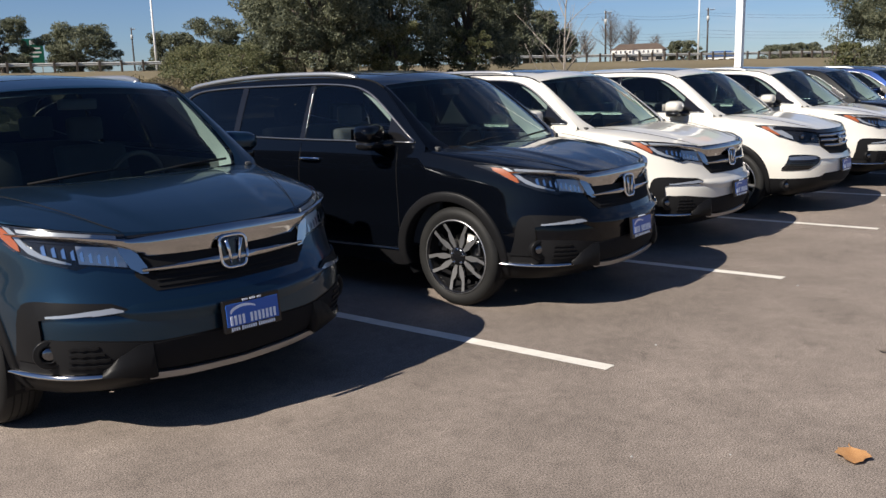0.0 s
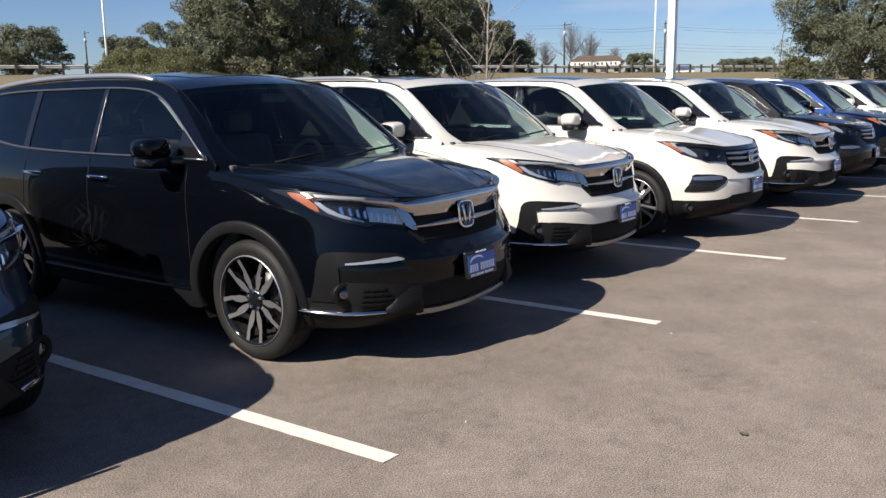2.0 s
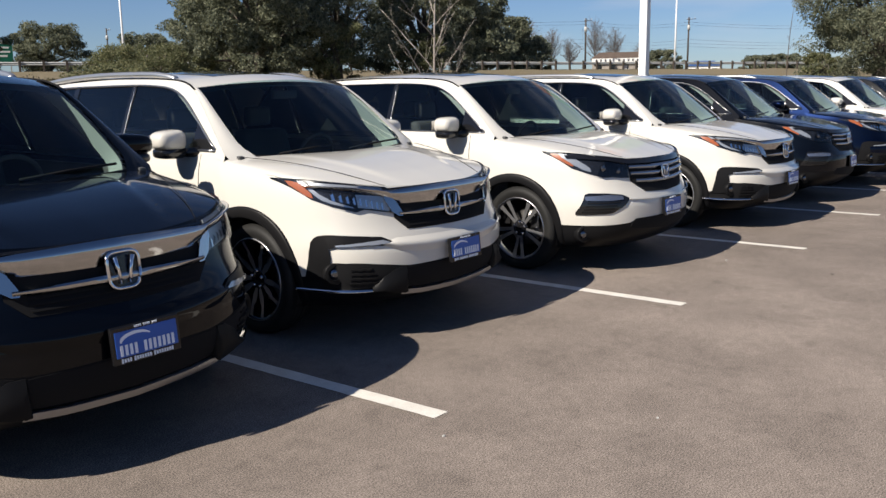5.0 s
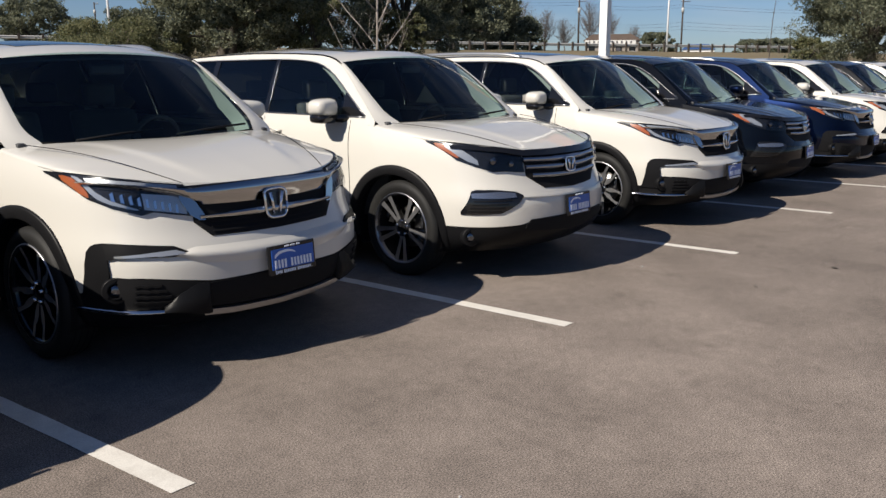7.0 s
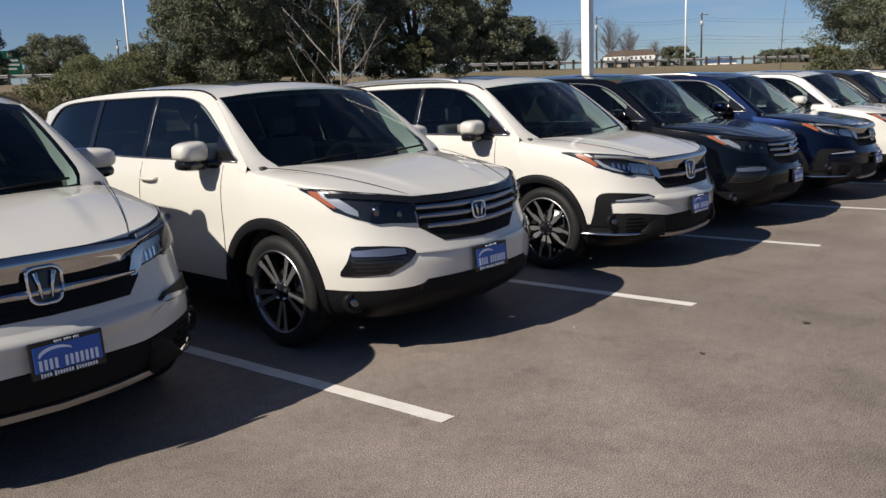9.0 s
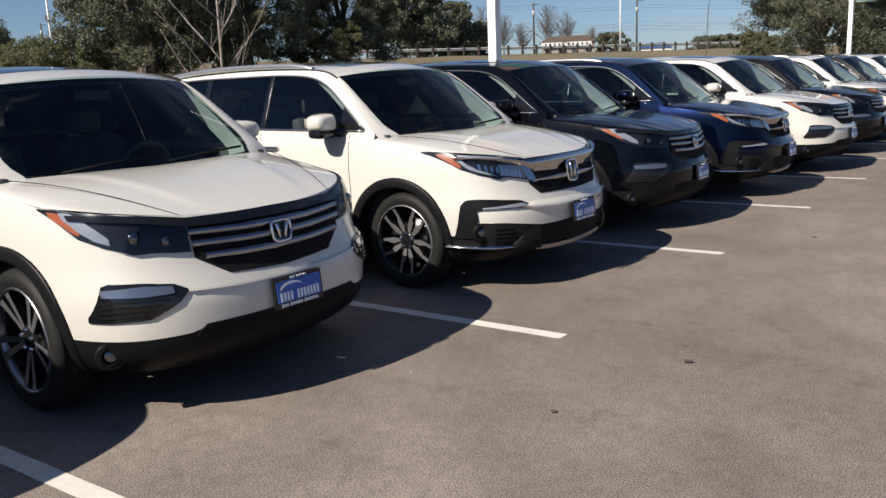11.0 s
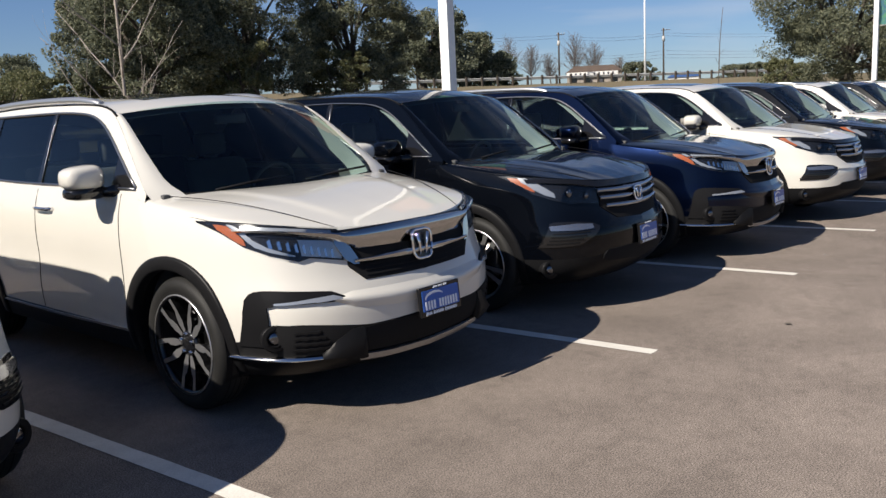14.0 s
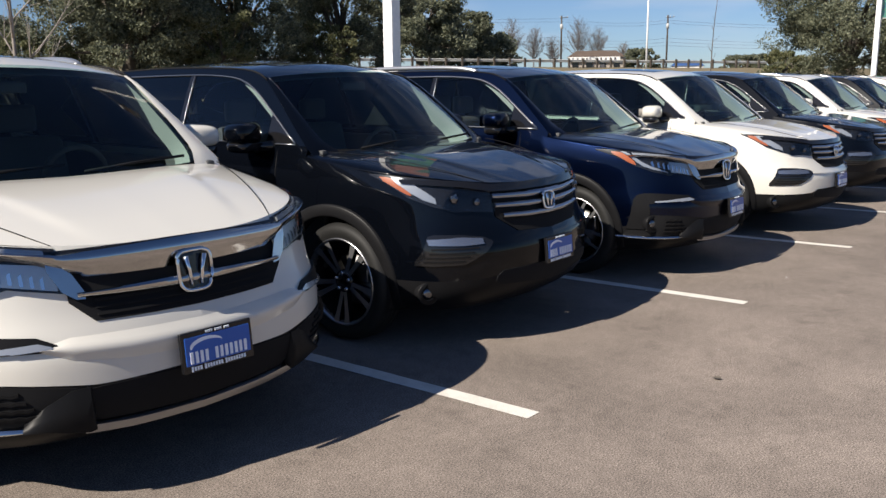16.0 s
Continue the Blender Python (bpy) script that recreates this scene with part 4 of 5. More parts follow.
    band("lower_intake", [(-0.47, 0.40, 0.485), (-0.42, 0.352, 0.49), (0, 0.338, 0.495), (0.42, 0.352, 0.49), (0.47, 0.40, 0.485)], MATT, car, off=0.004, nx=8, nz=3, label="black lower air intake")
    both("chrome_lip", [(-0.92, 0.368, 0.378), (-0.88, 0.362, 0.376), (-0.75, 0.361, 0.374), (-0.62, 0.366, 0.373)], WING_CHROME, car, off=0.022, depth=0.02, lean=(0.030, 0.029, 0.026, 0.021, 0.015), label="bright lower lip")
    band("skid_strip", [(-0.47, 0.330, 0.348), (-0.3, 0.317, 0.335), (0, 0.311, 0.329), (0.3, 0.317, 0.335), (0.47, 0.330, 0.348)], SATIN, car, off=0.022, nx=6, nz=2, depth=0.02, lean=(0.034, 0.027, 0.018), label="satin silver skid strip")
    fogs(car, 0.838, 0.474)


def fogs(car, x, z):
    for s in (-1, 1):
        y = nose_y(x, z) - 0.012
        u = empty("fog_lamp")
        u.parent = car
        u.matrix_basis = pose(s * x, y, z, 0, 0, s * 28)
        v, f = lathe([(0.05, 0.070), (-0.002, 0.070), (-0.010, 0.062), (0.004, 0.044), (-0.008, 0.041), (0.006, 0.036)], 28)
        part("fog_ring", [(p[1], p[0], p[2]) for p in v], f, CLAD, u)
        v, f = lathe([(0.006, 0.036), (-0.002, 0.030), (-0.006, 0.016), (-0.007, 0.0)], 20)
        part("fog_lens", [(p[1], p[0], p[2]) for p in v], f, DARK_CHROME, u, "round clear fog lens")


def front_end_b(car, paint_mat):
    for s in (-1, 1):
        headlamp(car, s, False)
    g = empty("grille")
    g.parent = car
    band("grille_mesh", [(-0.475, 0.80, 0.965), (-0.33, 0.705, 0.972), (0, 0.69, 0.976), (0.33, 0.705, 0.972), (0.475, 0.80, 0.965)], MATT, g, off=0.005, nx=7, nz=4, label="black grille opening")
    band("grille_top_bar", [(-0.86, 1.005, 1.030), (-0.65, 0.978, 1.012), (-0.48, 0.945, 0.985), (-0.25, 0.94, 0.982), (0, 0.94, 0.984), (0.25, 0.94, 0.982), (0.48, 0.945, 0.985), (0.65, 0.978, 1.012), (0.86, 1.005, 1.030)], GLOSS, g, off=0.022, nx=5, nz=2, depth=0.025, label="dark gloss upper bar")
    for z0, w in ((0.893, 0.485), (0.838, 0.475), (0.775, 0.43)):
        band("grille_bar", [(-w, z0 + 0.010, z0 + 0.044), (-0.2, z0 - 0.003, z0 + 0.036), (0, z0 - 0.006, z0 + 0.034), (0.2, z0 - 0.003, z0 + 0.036), (w, z0 + 0.010, z0 + 0.044)], BAR_B, g, off=0.024, nx=6, nz=4, depth=0.026, lean=(0.016, 0.026, 0.030, 0.027, 0.018), label="dark satin grille bar")
    emblem(g, 0.0, 0.862, 0.122, 0.105)
    both("fog_pocket", [(-0.885, 0.535, 0.56), (-0.84, 0.535, 0.705), (-0.82, 0.537, 0.716), (-0.715, 0.545, 0.712), (-0.60, 0.61, 0.695), (-0.552, 0.655, 0.668)], GLOSS, car, off=0.010, nz=5, depth=0.014, label="black fog pocket")
    both("fog_strip", [(-0.845, 0.655, 0.688), (-0.72, 0.650, 0.697), (-0.61, 0.655, 0.686)], CLEAR_STRIP, car, off=0.018, depth=0.010, label="clear fog light strip")
    for k in range(4):
        z = 0.556 + 0.024 * k
        both("pocket_slat", [(-0.865 + 0.008 * k, z, z + 0.008), (-0.72 + 0.025 * k, z + 0.004, z + 0.012)], CLAD, car, off=0.016, nz=1)
    band("bumper_shelf", [(-0.55, 0.652, 0.664), (-0.30, 0.640, 0.652), (0, 0.636, 0.648), (0.30, 0.640, 0.652), (0.55, 0.652, 0.664)], paint_mat, car, off=0.014, nx=5, nz=2, depth=0.02)
    band("lower_intake", [(-0.53, 0.42, 0.45), (-0.49, 0.40, 0.485), (0, 0.36, 0.49), (0.49, 0.40, 0.485), (0.53, 0.42, 0.45)], MATT, car, off=0.006, nx=7, nz=3, label="black lower air intake")
    fogs(car, 0.838, 0.362)


# ---- ground ----
def rise(x, y):
    """Height of the land: level lot, bank up to the highway, then gently rising."""
    s = (x - 33) * 0.408 + (y - 74) * 0.913
    return float(np.interp(s, [-58, -50, -3, 0, 30, 120, 350, 700], [0, 0.25, 3.6, 3.9, 3.9, 5.8, 9.0, 10.0]))


def stretch_grid(far):
    c = np.concatenate([np.arange(-30, 130, 4.0), np.arange(130, 420, 14.0), np.geomspace(420, far, 9)])
    return np.concatenate([-np.geomspace(34, far, 16)[::-1], c])


xs = stretch_grid(2600)
gv = [(x, y, rise(x, y) - 0.03) for y in xs for x in xs]
ground = part("ground", gv, quads(len(xs), len(xs)), GRASS)
tagged(ground, "dry yellow-green winter grass rising to a highway bank", "ground", kind="structure")

n = 41
lot_x, lot_y = np.linspace(-30, 62, n), np.linspace(-32, 9.5, n)
lot = part("pavement", [(x, y, 0.0) for y in lot_y for x in lot_x], quads(n, n), ASPHALT)
tagged(lot, "worn brown-grey asphalt of a car lot", "pavement", kind="structure")
kerb = tagged(part("kerb", *box(16, 9.6, 0.04, 92, 0.16, 0.20, 0.02), GALV, smooth=False), "pale concrete kerb at the lot's edge", "kerb", kind="structure")
lot2 = part("road", [(33 + 0.913 * a + 0.408 * b, 74 - 0.408 * a + 0.913 * b, 3.94) for b in (4, 26) for a in (-220, 400)], [(0, 1, 3, 2)], ROADBED)
tagged(lot2, "grey highway asphalt on top of the bank", "road", kind="structure")

# stall lines, 2.743 m apart, ends at y = 0
STALL = 2.743
for k in range(0, 15):
    rnd = random.Random(k)
    pts = []
    for j in range(41):
        y = 0.0 + 5.6 * j / 40
        x = k * STALL - ((0.012 + 0.076 * y) if k < 2 else 0.055 * y)
        pts += [(x - 0.052 + rnd.uniform(-0.002, 0.002), y, 0.004), (x + 0.052 + rnd.uniform(-0.002, 0.002), y, 0.004)]
    ln = part("stall_line", pts, quads(41, 2), LINE, smooth=False)
    tagged(ln, "white painted parking stall line on asphalt", "road marking", "stall lines")

# dark cracks, pebbles and a dead leaf on the asphalt
rnd = random.Random(5)
peb = []
for _ in range(45):
    x, y, r = rnd.uniform(-5, 22), rnd.uniform(-6.5, 0.4), rnd.uniform(0.003, 0.008)
    v, f = box(x, y, r * 0.4, r * 2, r * 1.6, r, r * 0.2)
    peb.append((v, f))
pebbles = part("pebbles", *joined(*peb), GALV, smooth=False)
tagged(pebbles, "small pale grit scattered on the asphalt", "grit", kind="stuff")


def dead_leaf(x, y, size, turn, mat, label):
    v = []
    for i in range(9):
        t = i / 8
        w = 0.5 * math.sin(math.pi * min(1, t * 1.02)) ** 0.8
        for j in range(5):
            q = -1 + j / 2
            lobes = 1 + 0.18 * math.sin(t * 19)
            v.append((size * (t - 0.5), size * w * q * lobes * 0.8, size * (0.22 * abs(q) * w + 0.16 * (t - 0.5) ** 2) + 0.004))
    ob = part("dead_leaf", v, quads(9, 5), mat)
    part("leaf_stem", *tube([(size * 0.48, 0, 0.012), (size * 0.62, size * 0.05, 0.01), (size * 0.74, size * 0.03, 0.012)], size * 0.012, 5), mat, ob)
    ob.matrix_basis = pose(x, y, 0.002, 0, 0, turn)
    tagged(ob, label, "leaf")


dead_leaf(-0.40, -1.42, 0.17, 20, STRAW, "curled dry brown leaf on the asphalt")
dead_leaf(1.18, -1.14, 0.05, 60, BARK, "small dark fallen leaf on asphalt")
dead_leaf(7.18, -0.55, 0.04, 10, BARK, "small dark fallen leaf on asphalt")
dead_leaf(12.02, -0.48, 0.05, 100, BARK, "small dark fallen leaf on asphalt")
dead_leaf(8.18, -0.82, 0.06, -30, BARK, "small dark fallen leaf on asphalt")

# ---- the row of cars ----
def recolour(car, mat):
    for o in car.children_recursive:
        if o.type == "MESH" and o.data.materials[0] == WHITE:
            o.material_slots[0].link = "OBJECT"
            o.material_slots[0].material = mat


ROW = [
    ("A", STEEL, -1.721, 1.168, -2.83, "steel blue SUV with a wide chrome grille wing"),
    ("A", BLACK, 1.531, 0.789, 2.81, "black SUV with chrome grille wing and bright window trim"),
    ("A", WHITE, 4.026, 1.045, 0.83, "pearl white SUV with chrome grille wing and roof rails"),
    ("B", WHITE, 6.726, 0.826, -0.15, "pearl white SUV with three-bar grille and diamond fog pockets"),
    ("A", WHITE, 9.631, 0.758, -1.05, "pearl white SUV with chrome grille wing beside a black one"),
    ("B", BLACK, 12.245, 0.797, 2.33, "black SUV with three-bar silver grille"),
    ("A", BLUE, 14.781, 0.654, 1.22, "deep blue SUV with chrome grille wing"),
    ("B", WHITE, 17.495, 0.52, -1.5, "pearl white SUV with three-bar grille beside a blue one"),
    ("B", BLACK, 20.35, 0.62, 0.5, "black SUV with three-bar grille far down the row"),
    ("A", WHITE, 23.05, 0.60, -0.5, "pearl white SUV with chrome grille far down the row"),
    ("A", BLACK, 25.80, 0.62, 0.6, "black SUV between white ones far down the row"),
    ("A", WHITE, 28.55, 0.60, 0.0, "pearl white SUV with roof rails far down the row"),
    ("B", WHITE, 31.25, 0.60, 0.4, "pearl white SUV near the far end of the row"),
]
proto = {"A": suv("A", WHITE, "x"), "B": suv("B", WHITE, "x")}
used = set()
for style, mat, x, y, turn, label in ROW:
    m = pose(x, y, 0, 0, 0, turn)
    if style in used or mat is not WHITE:
        car = copy_thing(proto[style], m)
        if mat is not WHITE:
            recolour(car, mat)
    else:
        car = proto[style]
        car.matrix_basis = m
        used.add(style)
    tagged(car, label, "car", "row of parked SUVs")


# ---- posts, rails and far things ----
def lamp_post(x, y, label, banner=True):
    p = tagged(empty("lamp_post"), label, "lamp post", "lamp posts")
    p.matrix_basis = pose(x, y, 0, 0, 0, 0)
    part("post", *box(0, 0, 4.6, 0.17, 0.17, 9.2, 0.012), POST_WHITE, p, smooth=False)
    part("footing", *lathe([(0.0, 0.3), (0.7, 0.3), (0.72, 0.27), (0.72, 0.0)], 24, "z"), GALV, p, "round concrete footing")
    part("arm", *tube([(0, 0, 9.1), (0.8, -0.3, 9.2)], 0.05, 8), POST_WHITE, p)
    part("lamp_head", *box(1.1, -0.42, 9.2, 0.7, 0.4, 0.14, 0.03), POST_WHITE, p)
    if banner:
        d = Vector((0.75, -0.66, 0))
        for z in (3.97, 5.85):
            part("banner_arm", *tube([Vector((0, 0, z)), d * 1.15 + Vector((0, 0, z))], 0.016, 8), GALV, p)
        bv = []
        for i in range(11):
            for j in range(11):
                t, u = i / 10, j / 10
                sag = 0.05 * math.sin(3 * t + 4 * u)
                q = d * (0.12 + 0.95 * t) + Vector((0.66, 0.75, 0)) * sag
                bv.append((q.x, q.y, 4.0 + 1.0 * u))
        part("banner", bv, quads(11, 11), BANNER, p, "green lower banner cloth")
        part("banner", [(x, y, z + 1.0 - (z - 4.0) * 0.2) for x, y, z in bv], quads(11, 11), BANNER_PINK, p, "pink upper banner cloth")


lamp_post(16.42, 6.09, "white square lamp post with green banner beside parked cars")
lamp_post(42.3, 6.1, "white square lamp post with green banner further along the lot")


def on_rail(d, off=0.0):
    return 33 + 0.913 * d + 0.408 * off, 74 - 0.408 * d + 0.913 * off


rail = tagged(empty("guardrail"), "galvanised highway guardrail on timber posts", "guardrail")
prof = [(0.0, 0.44), (-0.05, 0.48), (-0.08, 0.52), (-0.05, 0.56), (0.0, 0.595), (-0.05, 0.63), (-0.08, 0.67), (-0.05, 0.71), (0.0, 0.75)]
bv = []
for d in np.linspace(-150, 220, 120):
    for o, z in prof:
        x, y = on_rail(d, o)
        bv.append((x, y, 3.92 + z))
part("beam", bv, quads(120, len(prof)), GALV, rail, "corrugated steel beam")
pv, pf = box(0, 0, 0.35, 0.2, 0.2, 1.1, 0.02)
first = part("rail_post", pv, pf, WOODPOST, rail, "timber post", False)
first.matrix_basis = pose(*on_rail(-60, -0.17), 3.92, 0, 0, -24)
for d in np.arange(-60 + 3.81, 215, 1.905):
    o = new("rail_post", first.data)
    o.parent = rail
    o.matrix_basis = pose(*on_rail(d, -0.17), 3.92, 0, 0, -24)


def utility_pole(x, y, top, label, mat=WOODPOST, radius=0.25, arm=True):
    z0 = rise(x, y)
    p = tagged(empty("utility_pole"), label, "utility pole", "utility poles")
    p.matrix_basis = pose(x, y, z0)
    part("pole", *tube([(0, 0, -0.2), (0, 0, (top - z0) / 2), (0, 0, top - z0)], [radius, radius * 0.85, radius * 0.7], 10), mat, p)
    if arm:
        part("cross_arm", *box(0.3, -0.5, top - z0 - 0.5, 0.14, 2.4, 0.14), WOODPOST, p, smooth=False)
        part("transformer", *lathe([(top - z0 - 3.2, 0.0), (top - z0 - 3.2, 0.35), (top - z0 - 2.0, 0.35), (top - z0 - 1.9, 0.0)], 14, "z"), GALV, p, "grey transformer can")
        for k in (-1.4, -0.5, 0.5):
            part("insulator", *lathe([(top - z0 - 0.4, 0.06), (top - z0 - 0.1, 0.05), (top - z0 - 0.1, 0)], 8, "z"), GALV, p).location = (0.3, k, 0)


utility_pole(184.0, 109.6, 18.6, "weathered timber utility pole with transformer")
utility_pole(207.5, 93.5, 19.1, "weathered timber utility pole beside the wires")
utility_pole(122.2, 229.3, 20.6, "weathered timber utility pole behind far oaks")
utility_pole(81.4, 146.2, 24.0, "tall thin white flagpole", POST_WHITE, 0.22, False)
utility_pole(134.9, 62.2, 20.0, "tall thin white pole beyond the guardrail", POST_WHITE, 0.16, False)
for k, z in enumerate((17.9, 17.2, 13.6, 12.6, 11.8)):
    pts = []
    ends = [Vector((120, 152, z + 1)), Vector((184, 109.6, z)), Vector((207.5, 93.5, z)), Vector((252, 55, z - 0.5)), Vector((300, 10, z - 1))]
    for a, b in zip(ends[:-1], ends[1:]):
        for i in range(10):
            t = i / 10
            q = a.lerp(b, t)
            q.z -= 4 * (0.9 if k < 3 else 0.6) * t * (1 - t)
            pts.append(q)
    w = part("power_line", *tube(pts, 0.022, 4), DARK_BAR)
    tagged(w, "thin dark overhead power line between poles", "cable", "power lines")

sign = tagged(empty("road_sign"), "large green highway sign on two posts", "road sign")
sign.matrix_basis = pose(78.8, 194.2, rise(78.8, 194.2), 0, 0, -22)
part("sign_panel", *box(0, -0.1, 6.0, 4.6, 0.08, 5.4, 0.02), SIGN_GREEN, sign, smooth=False)
for z, w, h in ((7.9, 0.9, 1.0), (6.6, 3.2, 0.4), (5.7, 3.6, 0.4), (4.8, 2.4, 0.4)):
    part("print_bar", *box(0, -0.16, z, w, 0.02, h), WALL_WHITE, sign, "white bar of print", False)
for x in (-1.7, 1.7):
    part("sign_post", *box(x, 0.05, 3.0, 0.25, 0.2, 6.2), GALV, sign, smooth=False)


def house(x, y, turn, w, d, h, roof_h, wall, roof, label, windows=4, sign_bars=False):
    hs = tagged(empty("house"), label, "building")
    hs.matrix_basis = pose(x, y, rise(x, y) - 0.2, 0, 0, turn)
    part("wall", *box(0, 0, h / 2, w, d, h), wall, hs, smooth=False)
    e = 0.5
    rv = [(-w / 2 - e, -d / 2 - e, h), (w / 2 + e, -d / 2 - e, h), (w / 2 + e, d / 2 + e, h), (-w / 2 - e, d / 2 + e, h), (-w / 2 + roof_h, 0, h + roof_h), (w / 2 - roof_h, 0, h + roof_h)]
    part("roof", rv, [(0, 1, 5, 4), (1, 2, 5), (2, 3, 4, 5), (3, 0, 4), (3, 2, 1, 0)], roof, hs, smooth=False)
    for k in range(windows):
        wx = -w / 2 + w * (k + 0.5) / windows
        win = part("window", *box(wx, -d / 2 - 0.03, h * 0.52, w / windows * 0.45, 0.08, h * 0.4), GLOSS, hs, smooth=False)
        part("window_head", *box(wx, -d / 2 - 0.06, h * 0.73, w / windows * 0.5, 0.1, 0.12), WALL_WHITE, win, smooth=False)
        part("window_sill", *box(wx, -d / 2 - 0.06, h * 0.31, w / windows * 0.5, 0.14, 0.12), WALL_WHITE, win, smooth=False)
    part("door", *box(w * 0.12, -d / 2 - 0.04, 1.05, 1.0, 0.08, 2.1), DARK_BAR, hs, smooth=False)
    if sign_bars:
        part("sign_board", *box(-0.5, -d / 2 - 0.8, h - 0.45, w * 0.94, 0.15, 1.0), WALL_WHITE, hs, "white sign board", False)
        for k in (0, 1, 2, 3, 5, 6, 7, 8, 9):
            part("print_bar", *box(-w * 0.42 + w * 0.85 * k / 10, -d / 2 - 0.9, h - 0.45, 0.45, 0.04, 0.6), DARK_BAR, hs, "", False)


house(200.2, 109.3, -60, 13.6, 9, 3.9, 1.8, BARK_PALE, ROOF_BROWN, "low tan shop with brown hipped roof and white sign", 4, True)
house(330, 143, -66, 12, 10, 3.2, 2.2, WALL_WHITE, ROOF_BLUE, "far shed with a blue metal roof", 3)
house(118, 190, -30, 9, 7, 3.0, 1.8, WALL_WHITE, ROOF_BROWN, "small pale house among far trees", 3)
house(86, 118, -30, 7, 6, 2.8, 1.5, WALL_WHITE, ROOF_BROWN, "small pale house behind the oaks", 3)


# ---- trees ----
def leaf_cloud(name, clumps, per, size, mat, parent, seed, flat=0.7, thin=0.45):
    """Many small pointed leaves, scattered through clumps of (centre, radius)."""
    r = np.random.RandomState(seed)
    c = np.array([k[0] for k in clumps])
    rad = np.array([k[1] for k in clumps])
    m = len(c) * per
    d = r.normal(size=(m, 3))
    d /= np.linalg.norm(d, axis=1)[:, None]
    d[:, 2] *= flat
    p = np.repeat(c, per, 0) + d * (np.repeat(rad, per) * r.uniform(0.25, 1.0, m) ** 0.5)[:, None]
    a = r.normal(size=(m, 3))
    a /= np.linalg.norm(a, axis=1)[:, None]
    b = np.cross(a, r.normal(size=(m, 3)))
    b /= np.linalg.norm(b, axis=1)[:, None]
    s = size * r.uniform(0.6, 1.4, m)[:, None]
    v = np.stack([p - a * s, p + b * s * thin, p + a * s, p - b * s * thin], 1).reshape(-1, 3)
    f = np.arange(m * 4).reshape(-1, 4)
    me = bpy.data.meshes.new(name)
    me.vertices.add(len(v))
    me.vertices.foreach_set("co", v.ravel())
    me.loops.add(m * 4)
    me.loops.foreach_set("vertex_index", f.ravel())
    me.polygons.add(m)
    me.polygons.foreach_set("loop_start", np.arange(m) * 4)
    me.update(calc_edges=True)
    me.materials.append(mat)
    ob = new(name, me)
    ob.parent = parent
    return ob


def limb(start, way, length, radius, r, wander=0.25, n=5, droop=0.0):
    pts, d = [Vector(start)], Vector(way).normalized()
    for i in range(n):
        d = (d + Vector((r.uniform(-1, 1), r.uniform(-1, 1), r.uniform(-0.6, 0.8) - droop)) * wander).normalized()
        pts.append(pts[-1] + d * length / n)
    return pts, [radius * (1 - 0.75 * i / n) for i in range(n + 1)]


def oak(x, y, spread, height, seed, label, mat=LEAF, low=0.12, per=430, leaf=0.082, clumps=None, group="oaks", thin=0.45):
    r = random.Random(seed)
    z0 = rise(x, y) - 0.05
    t = tagged(empty("tree"), label, "tree", group)
    t.matrix_basis = pose(x, y, z0)
    pieces, cl = [], []
    trunk, rad = limb((0, 0, 0), (r.uniform(-0.15, 0.15), r.uniform(-0.15, 0.15), 1), height * 0.35, spread * 0.075, r, 0.12)
    pieces.append(tube(trunk, [q * 1.0 + spread * 0.02 for q in rad], 9))
    n = clumps or 150
    for k in range(n):
        a, u = r.uniform(0, 2 * math.pi), r.random()
        z = height * (low + (1 - low) * r.random() ** 0.85)
        q = (z / height - 0.5) / 0.56
        w = spread * max(0.2, 1 - q * q * (0.75 if q > 0 else 0.45)) ** 0.5 * (0.80 + 0.28 * math.sin(a * 3 + seed) * math.sin(z * 0.9 + seed))
        w *= (0.45 + 0.55 * u ** 0.4)
        cl.append(((w * math.cos(a), w * math.sin(a), z), spread * r.uniform(0.10, 0.22)))
    for k in range(min(22, n // 6)):
        e = Vector(cl[k * 6][0])
        s = trunk[r.randint(2, 5)]
        m1 = s.lerp(e, 0.5) + Vector((r.uniform(-0.6, 0.6), r.uniform(-0.6, 0.6), r.uniform(-0.2, 0.9)))
        pieces.append(tube(smooth_curve([s, m1, e], 4), [spread * 0.028 * (1 - 0.09 * i) for i in range(9)], 6))
    part("trunk", *joined(*pieces), BARK, t)
    leaf_cloud("crown", cl, per, leaf, mat, t, seed, thin=thin)


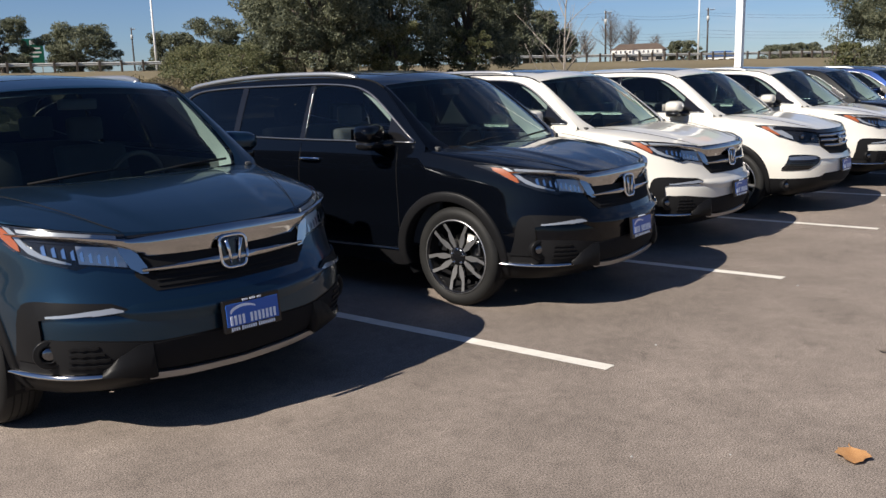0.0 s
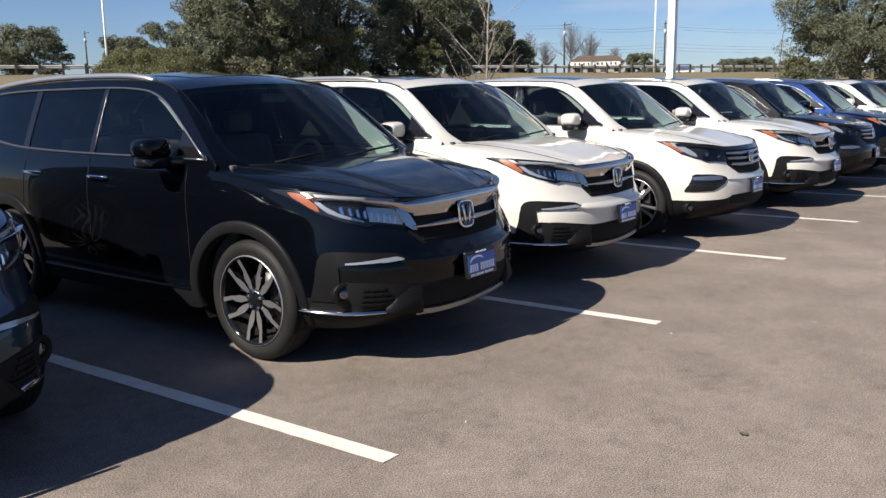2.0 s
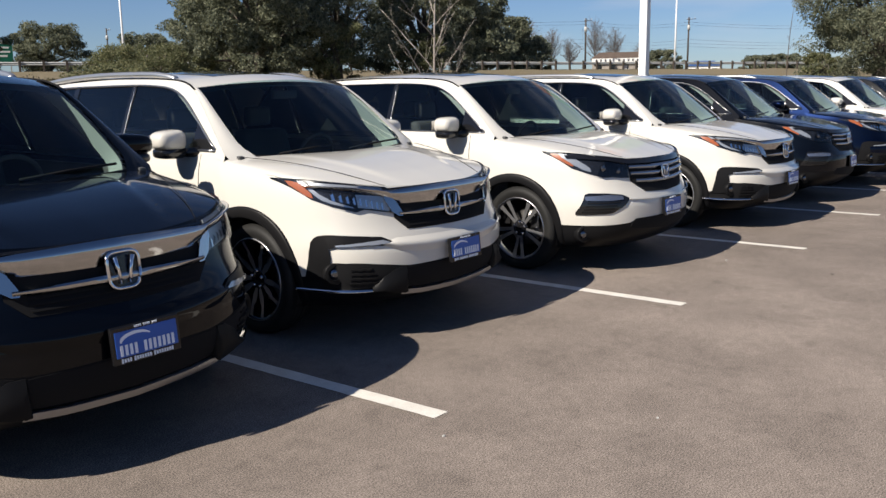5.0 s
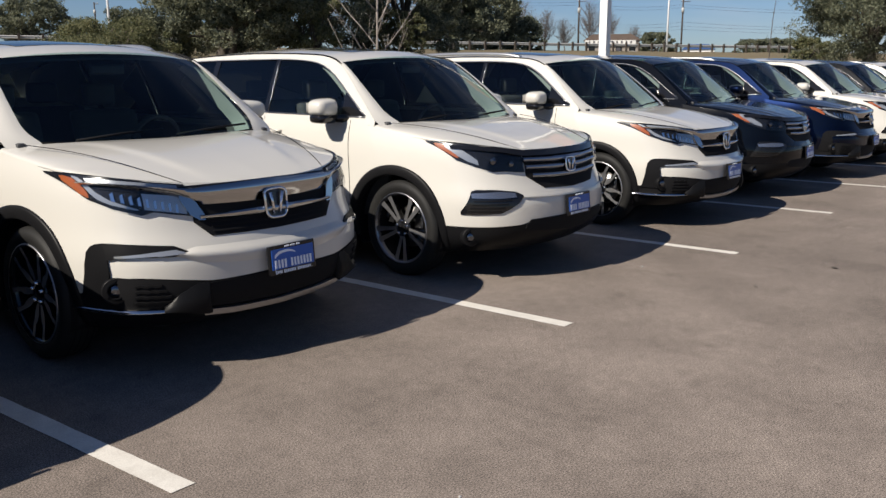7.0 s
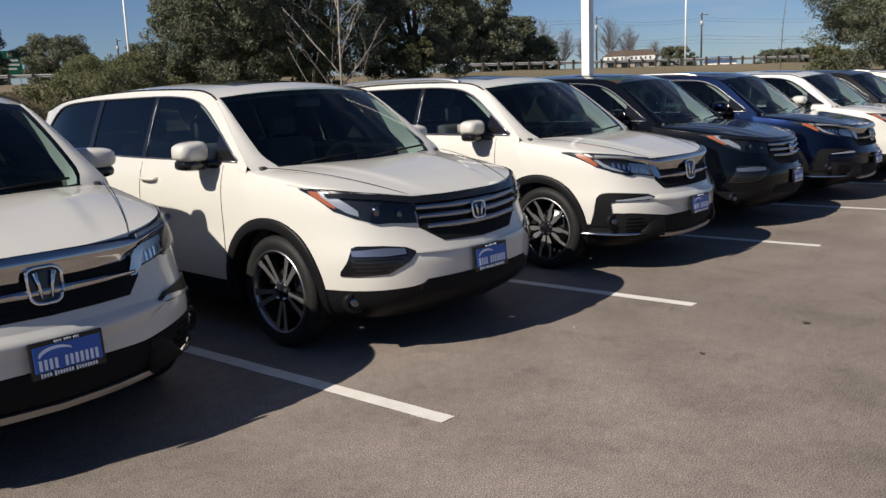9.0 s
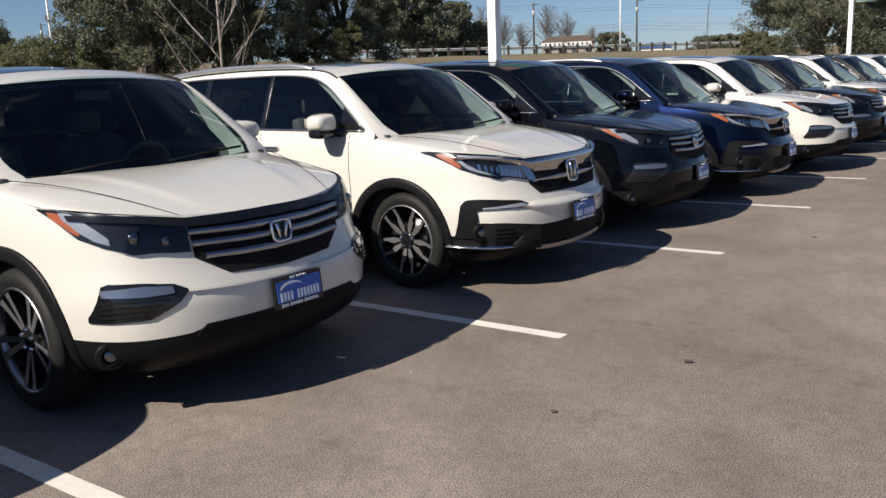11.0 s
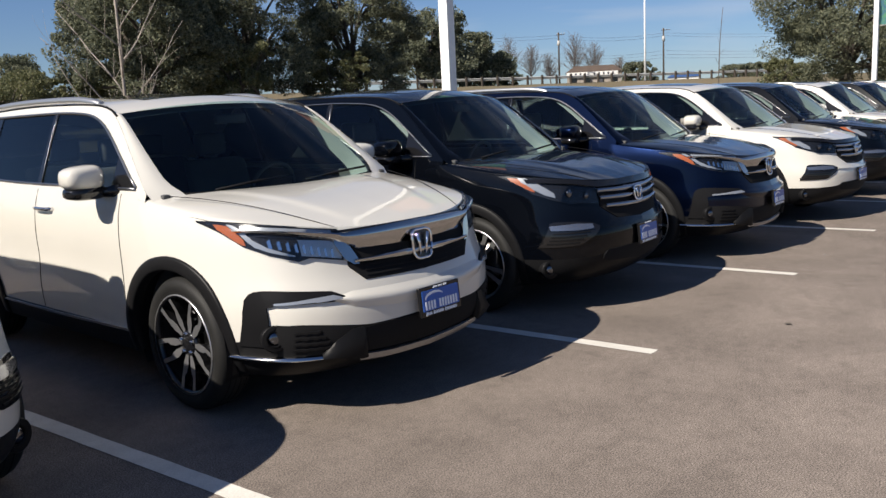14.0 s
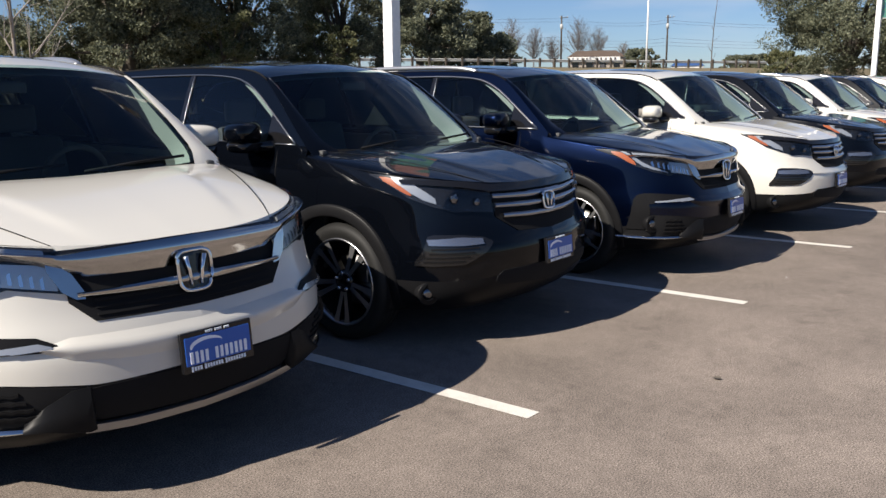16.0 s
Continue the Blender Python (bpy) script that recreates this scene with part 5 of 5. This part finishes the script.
def bare_tree(x, y, height, seed, label, mat=BARK_PALE, radius=0.07, limbs=14, twigs=5, spread=0.5, first=0.15):
    r = random.Random(seed)
    z0 = rise(x, y) if y > 9 else 0.0
    t = tagged(empty("tree"), label, "tree", "bare trees")
    t.matrix_basis = pose(x, y, z0)
    trunk, rad = limb((0, 0, 0), (0.02, 0.0, 1), height, radius, r, 0.06, 8)
    pieces = [tube(trunk, rad, 8)]
    small = []
    for k in range(limbs):
        u = first + (0.95 - first) * k / limbs
        i = min(int(u * 8), 7)
        s = trunk[i].lerp(trunk[i + 1], u * 8 - i)
        a = k * 2.4 + r.uniform(-0.4, 0.4)
        ln = height * spread * (1.05 - u * 0.8) * r.uniform(0.7, 1.2)
        pts, rr = limb(s, (math.cos(a), math.sin(a), r.uniform(0.7, 1.5)), ln, radius * (1 - u) * 0.55 + radius * 0.07, r, 0.13, 6)
        pieces.append(tube(pts, rr, 6))
        for _ in range(twigs):
            j = r.randint(1, 5)
            pt, rt = limb(pts[j], (pts[j] - pts[j - 1]).normalized() + Vector((r.uniform(-1, 1), r.uniform(-1, 1), r.uniform(-0.2, 0.9))), ln * 0.4 * r.uniform(0.5, 1.1), rr[j] * 0.5, r, 0.2, 4)
            small.append(tube(pt, rt, 4))
    part("trunk", *joined(*pieces), mat, t)
    part("twig_mass", *joined(*small), mat, t)["kind"] = "stuff"


oak(31.4, 39.8, 4.6, 9.0, 11, "spreading live oak with dense dark green crown", clumps=230, low=0.10)
oak(40.0, 42.0, 5.4, 10.0, 12, "tall live oak with dark limbs showing through gaps", clumps=240, low=0.16)
oak(48.3, 41.0, 4.7, 9.5, 13, "live oak with ragged dark green crown", clumps=220, low=0.12)
oak(36.0, 47.0, 5.0, 9.0, 36, "live oak deep in the grove", clumps=160, per=200, leaf=0.12)
oak(35.5, 37.0, 2.2, 4.2, 14, "young olive-green oak at the edge of the grove", LEAF_OLIVE, 0.05, 160, 0.075, 90)
oak(44.0, 38.0, 2.0, 3.9, 15, "young olive-green oak before the grove", LEAF_OLIVE, 0.05, 160, 0.075, 80)
oak(28.0, 41.0, 1.8, 2.6, 16, "low olive-green brush beside the oaks", LEAF_OLIVE, 0.04, 160, 0.07, 80, "brush")
oak(24.6, 42.0, 2.9, 2.75, 17, "feathery olive-green brush on dry grass", LEAF_OLIVE, 0.04, 180, 0.06, 110, "brush")
oak(22.6, 36.3, 2.5, 2.9, 45, "feathery olive brush before the grove", LEAF_OLIVE, 0.04, 200, 0.055, 130, "brush")
oak(18.6, 33.0, 2.6, 2.1, 46, "olive and tan brush behind the cars", LEAF_OLIVE, 0.03, 170, 0.055, 110, "brush")
oak(14.6, 31.2, 2.6, 1.7, 47, "tan-green brush on the dry bank", LEAF_TAN, 0.03, 170, 0.055, 110, "brush")
oak(10.6, 31.5, 2.4, 1.5, 48, "low tan-green brush on the bank", LEAF_OLIVE, 0.03, 150, 0.055, 90, "brush")
oak(19.0, 40.0, 2.8, 1.1, 18, "low pale brush on the dry bank", LEAF_OLIVE, 0.04, 70, 0.09, 70, "brush")
oak(13.5, 36.0, 3.2, 0.8, 19, "low pale brush in dry grass", LEAF_TAN, 0.04, 70, 0.09, 70, "brush")
oak(104, 76.0, 7.0, 8.0, 20, "far live oak behind the grove", clumps=150, per=180, leaf=0.2)
oak(92, 73.0, 7.0, 10.5, 21, "far tall live oak behind the grove", clumps=170, per=180, leaf=0.2)
oak(117, 80.0, 5.0, 5.6, 22, "small far live oak at the end of the grove", clumps=100, per=180, leaf=0.19)
oak(82.0, 17.5, 7.0, 11.0, 23, "broad live oak standing beyond the lot", clumps=260, per=400, leaf=0.098, low=0.06)
oak(91.0, 12.5, 6.5, 11.0, 24, "live oak beside another beyond the lot", clumps=220, per=340, leaf=0.105, low=0.06)
oak(75.0, 20.5, 1.8, 2.6, 25, "low olive brush at the foot of an oak", LEAF_OLIVE, 0.04, 60, 0.12, 60, "brush")
for k, (x, y, s, h) in enumerate(((191.8, 92.3, 5.0, 5.4), (232, 84, 6.0, 4.2), (243, 80, 6.0, 4.6), (252, 75, 5.0, 4.0))):
    oak(x, y, s, h, 40 + k, "far dark green bush behind the guardrail", LEAF, 0.05, 170, 0.24, 70, "far bushes")
for k, (x, y, s, h) in enumerate(((82, 178, 8.5, 10.5), (68, 184, 7.5, 12), (52, 180, 8, 12), (101, 172, 7, 9.0), (114, 176, 8, 12.5), (94, 150, 5, 6), (126, 172, 7, 9), (138, 178, 8, 10))):
    oak(x, y, s, h, 60 + k, "far rounded live oak on the horizon", LEAF, 0.08, 260, 0.20, 130, "far oaks")
for k, (x, y, h) in enumerate(((316, 243, 16), (322, 236, 20), (329, 228, 25), (335, 220, 21), (341, 213, 17), (347, 204, 25), (352, 198, 21), (361, 189, 14))):
    bare_tree(x, y, h, 80 + k, "far leafless tree with hazy grey twigs", TWIG, 0.36, 70, 14, 0.55, 0.30)
bare_tree(36.4, 9.9, 4.7, 95, "thin leafless sapling behind the parked cars", BARK, 0.032, 6, 2, 0.16, 0.5)
bare_tree(12.4, 8.6, 5.2, 31, "young leafless tree with pale upswept branches", BARK_PALE, 0.030, 20, 6, 0.38, 0.14)
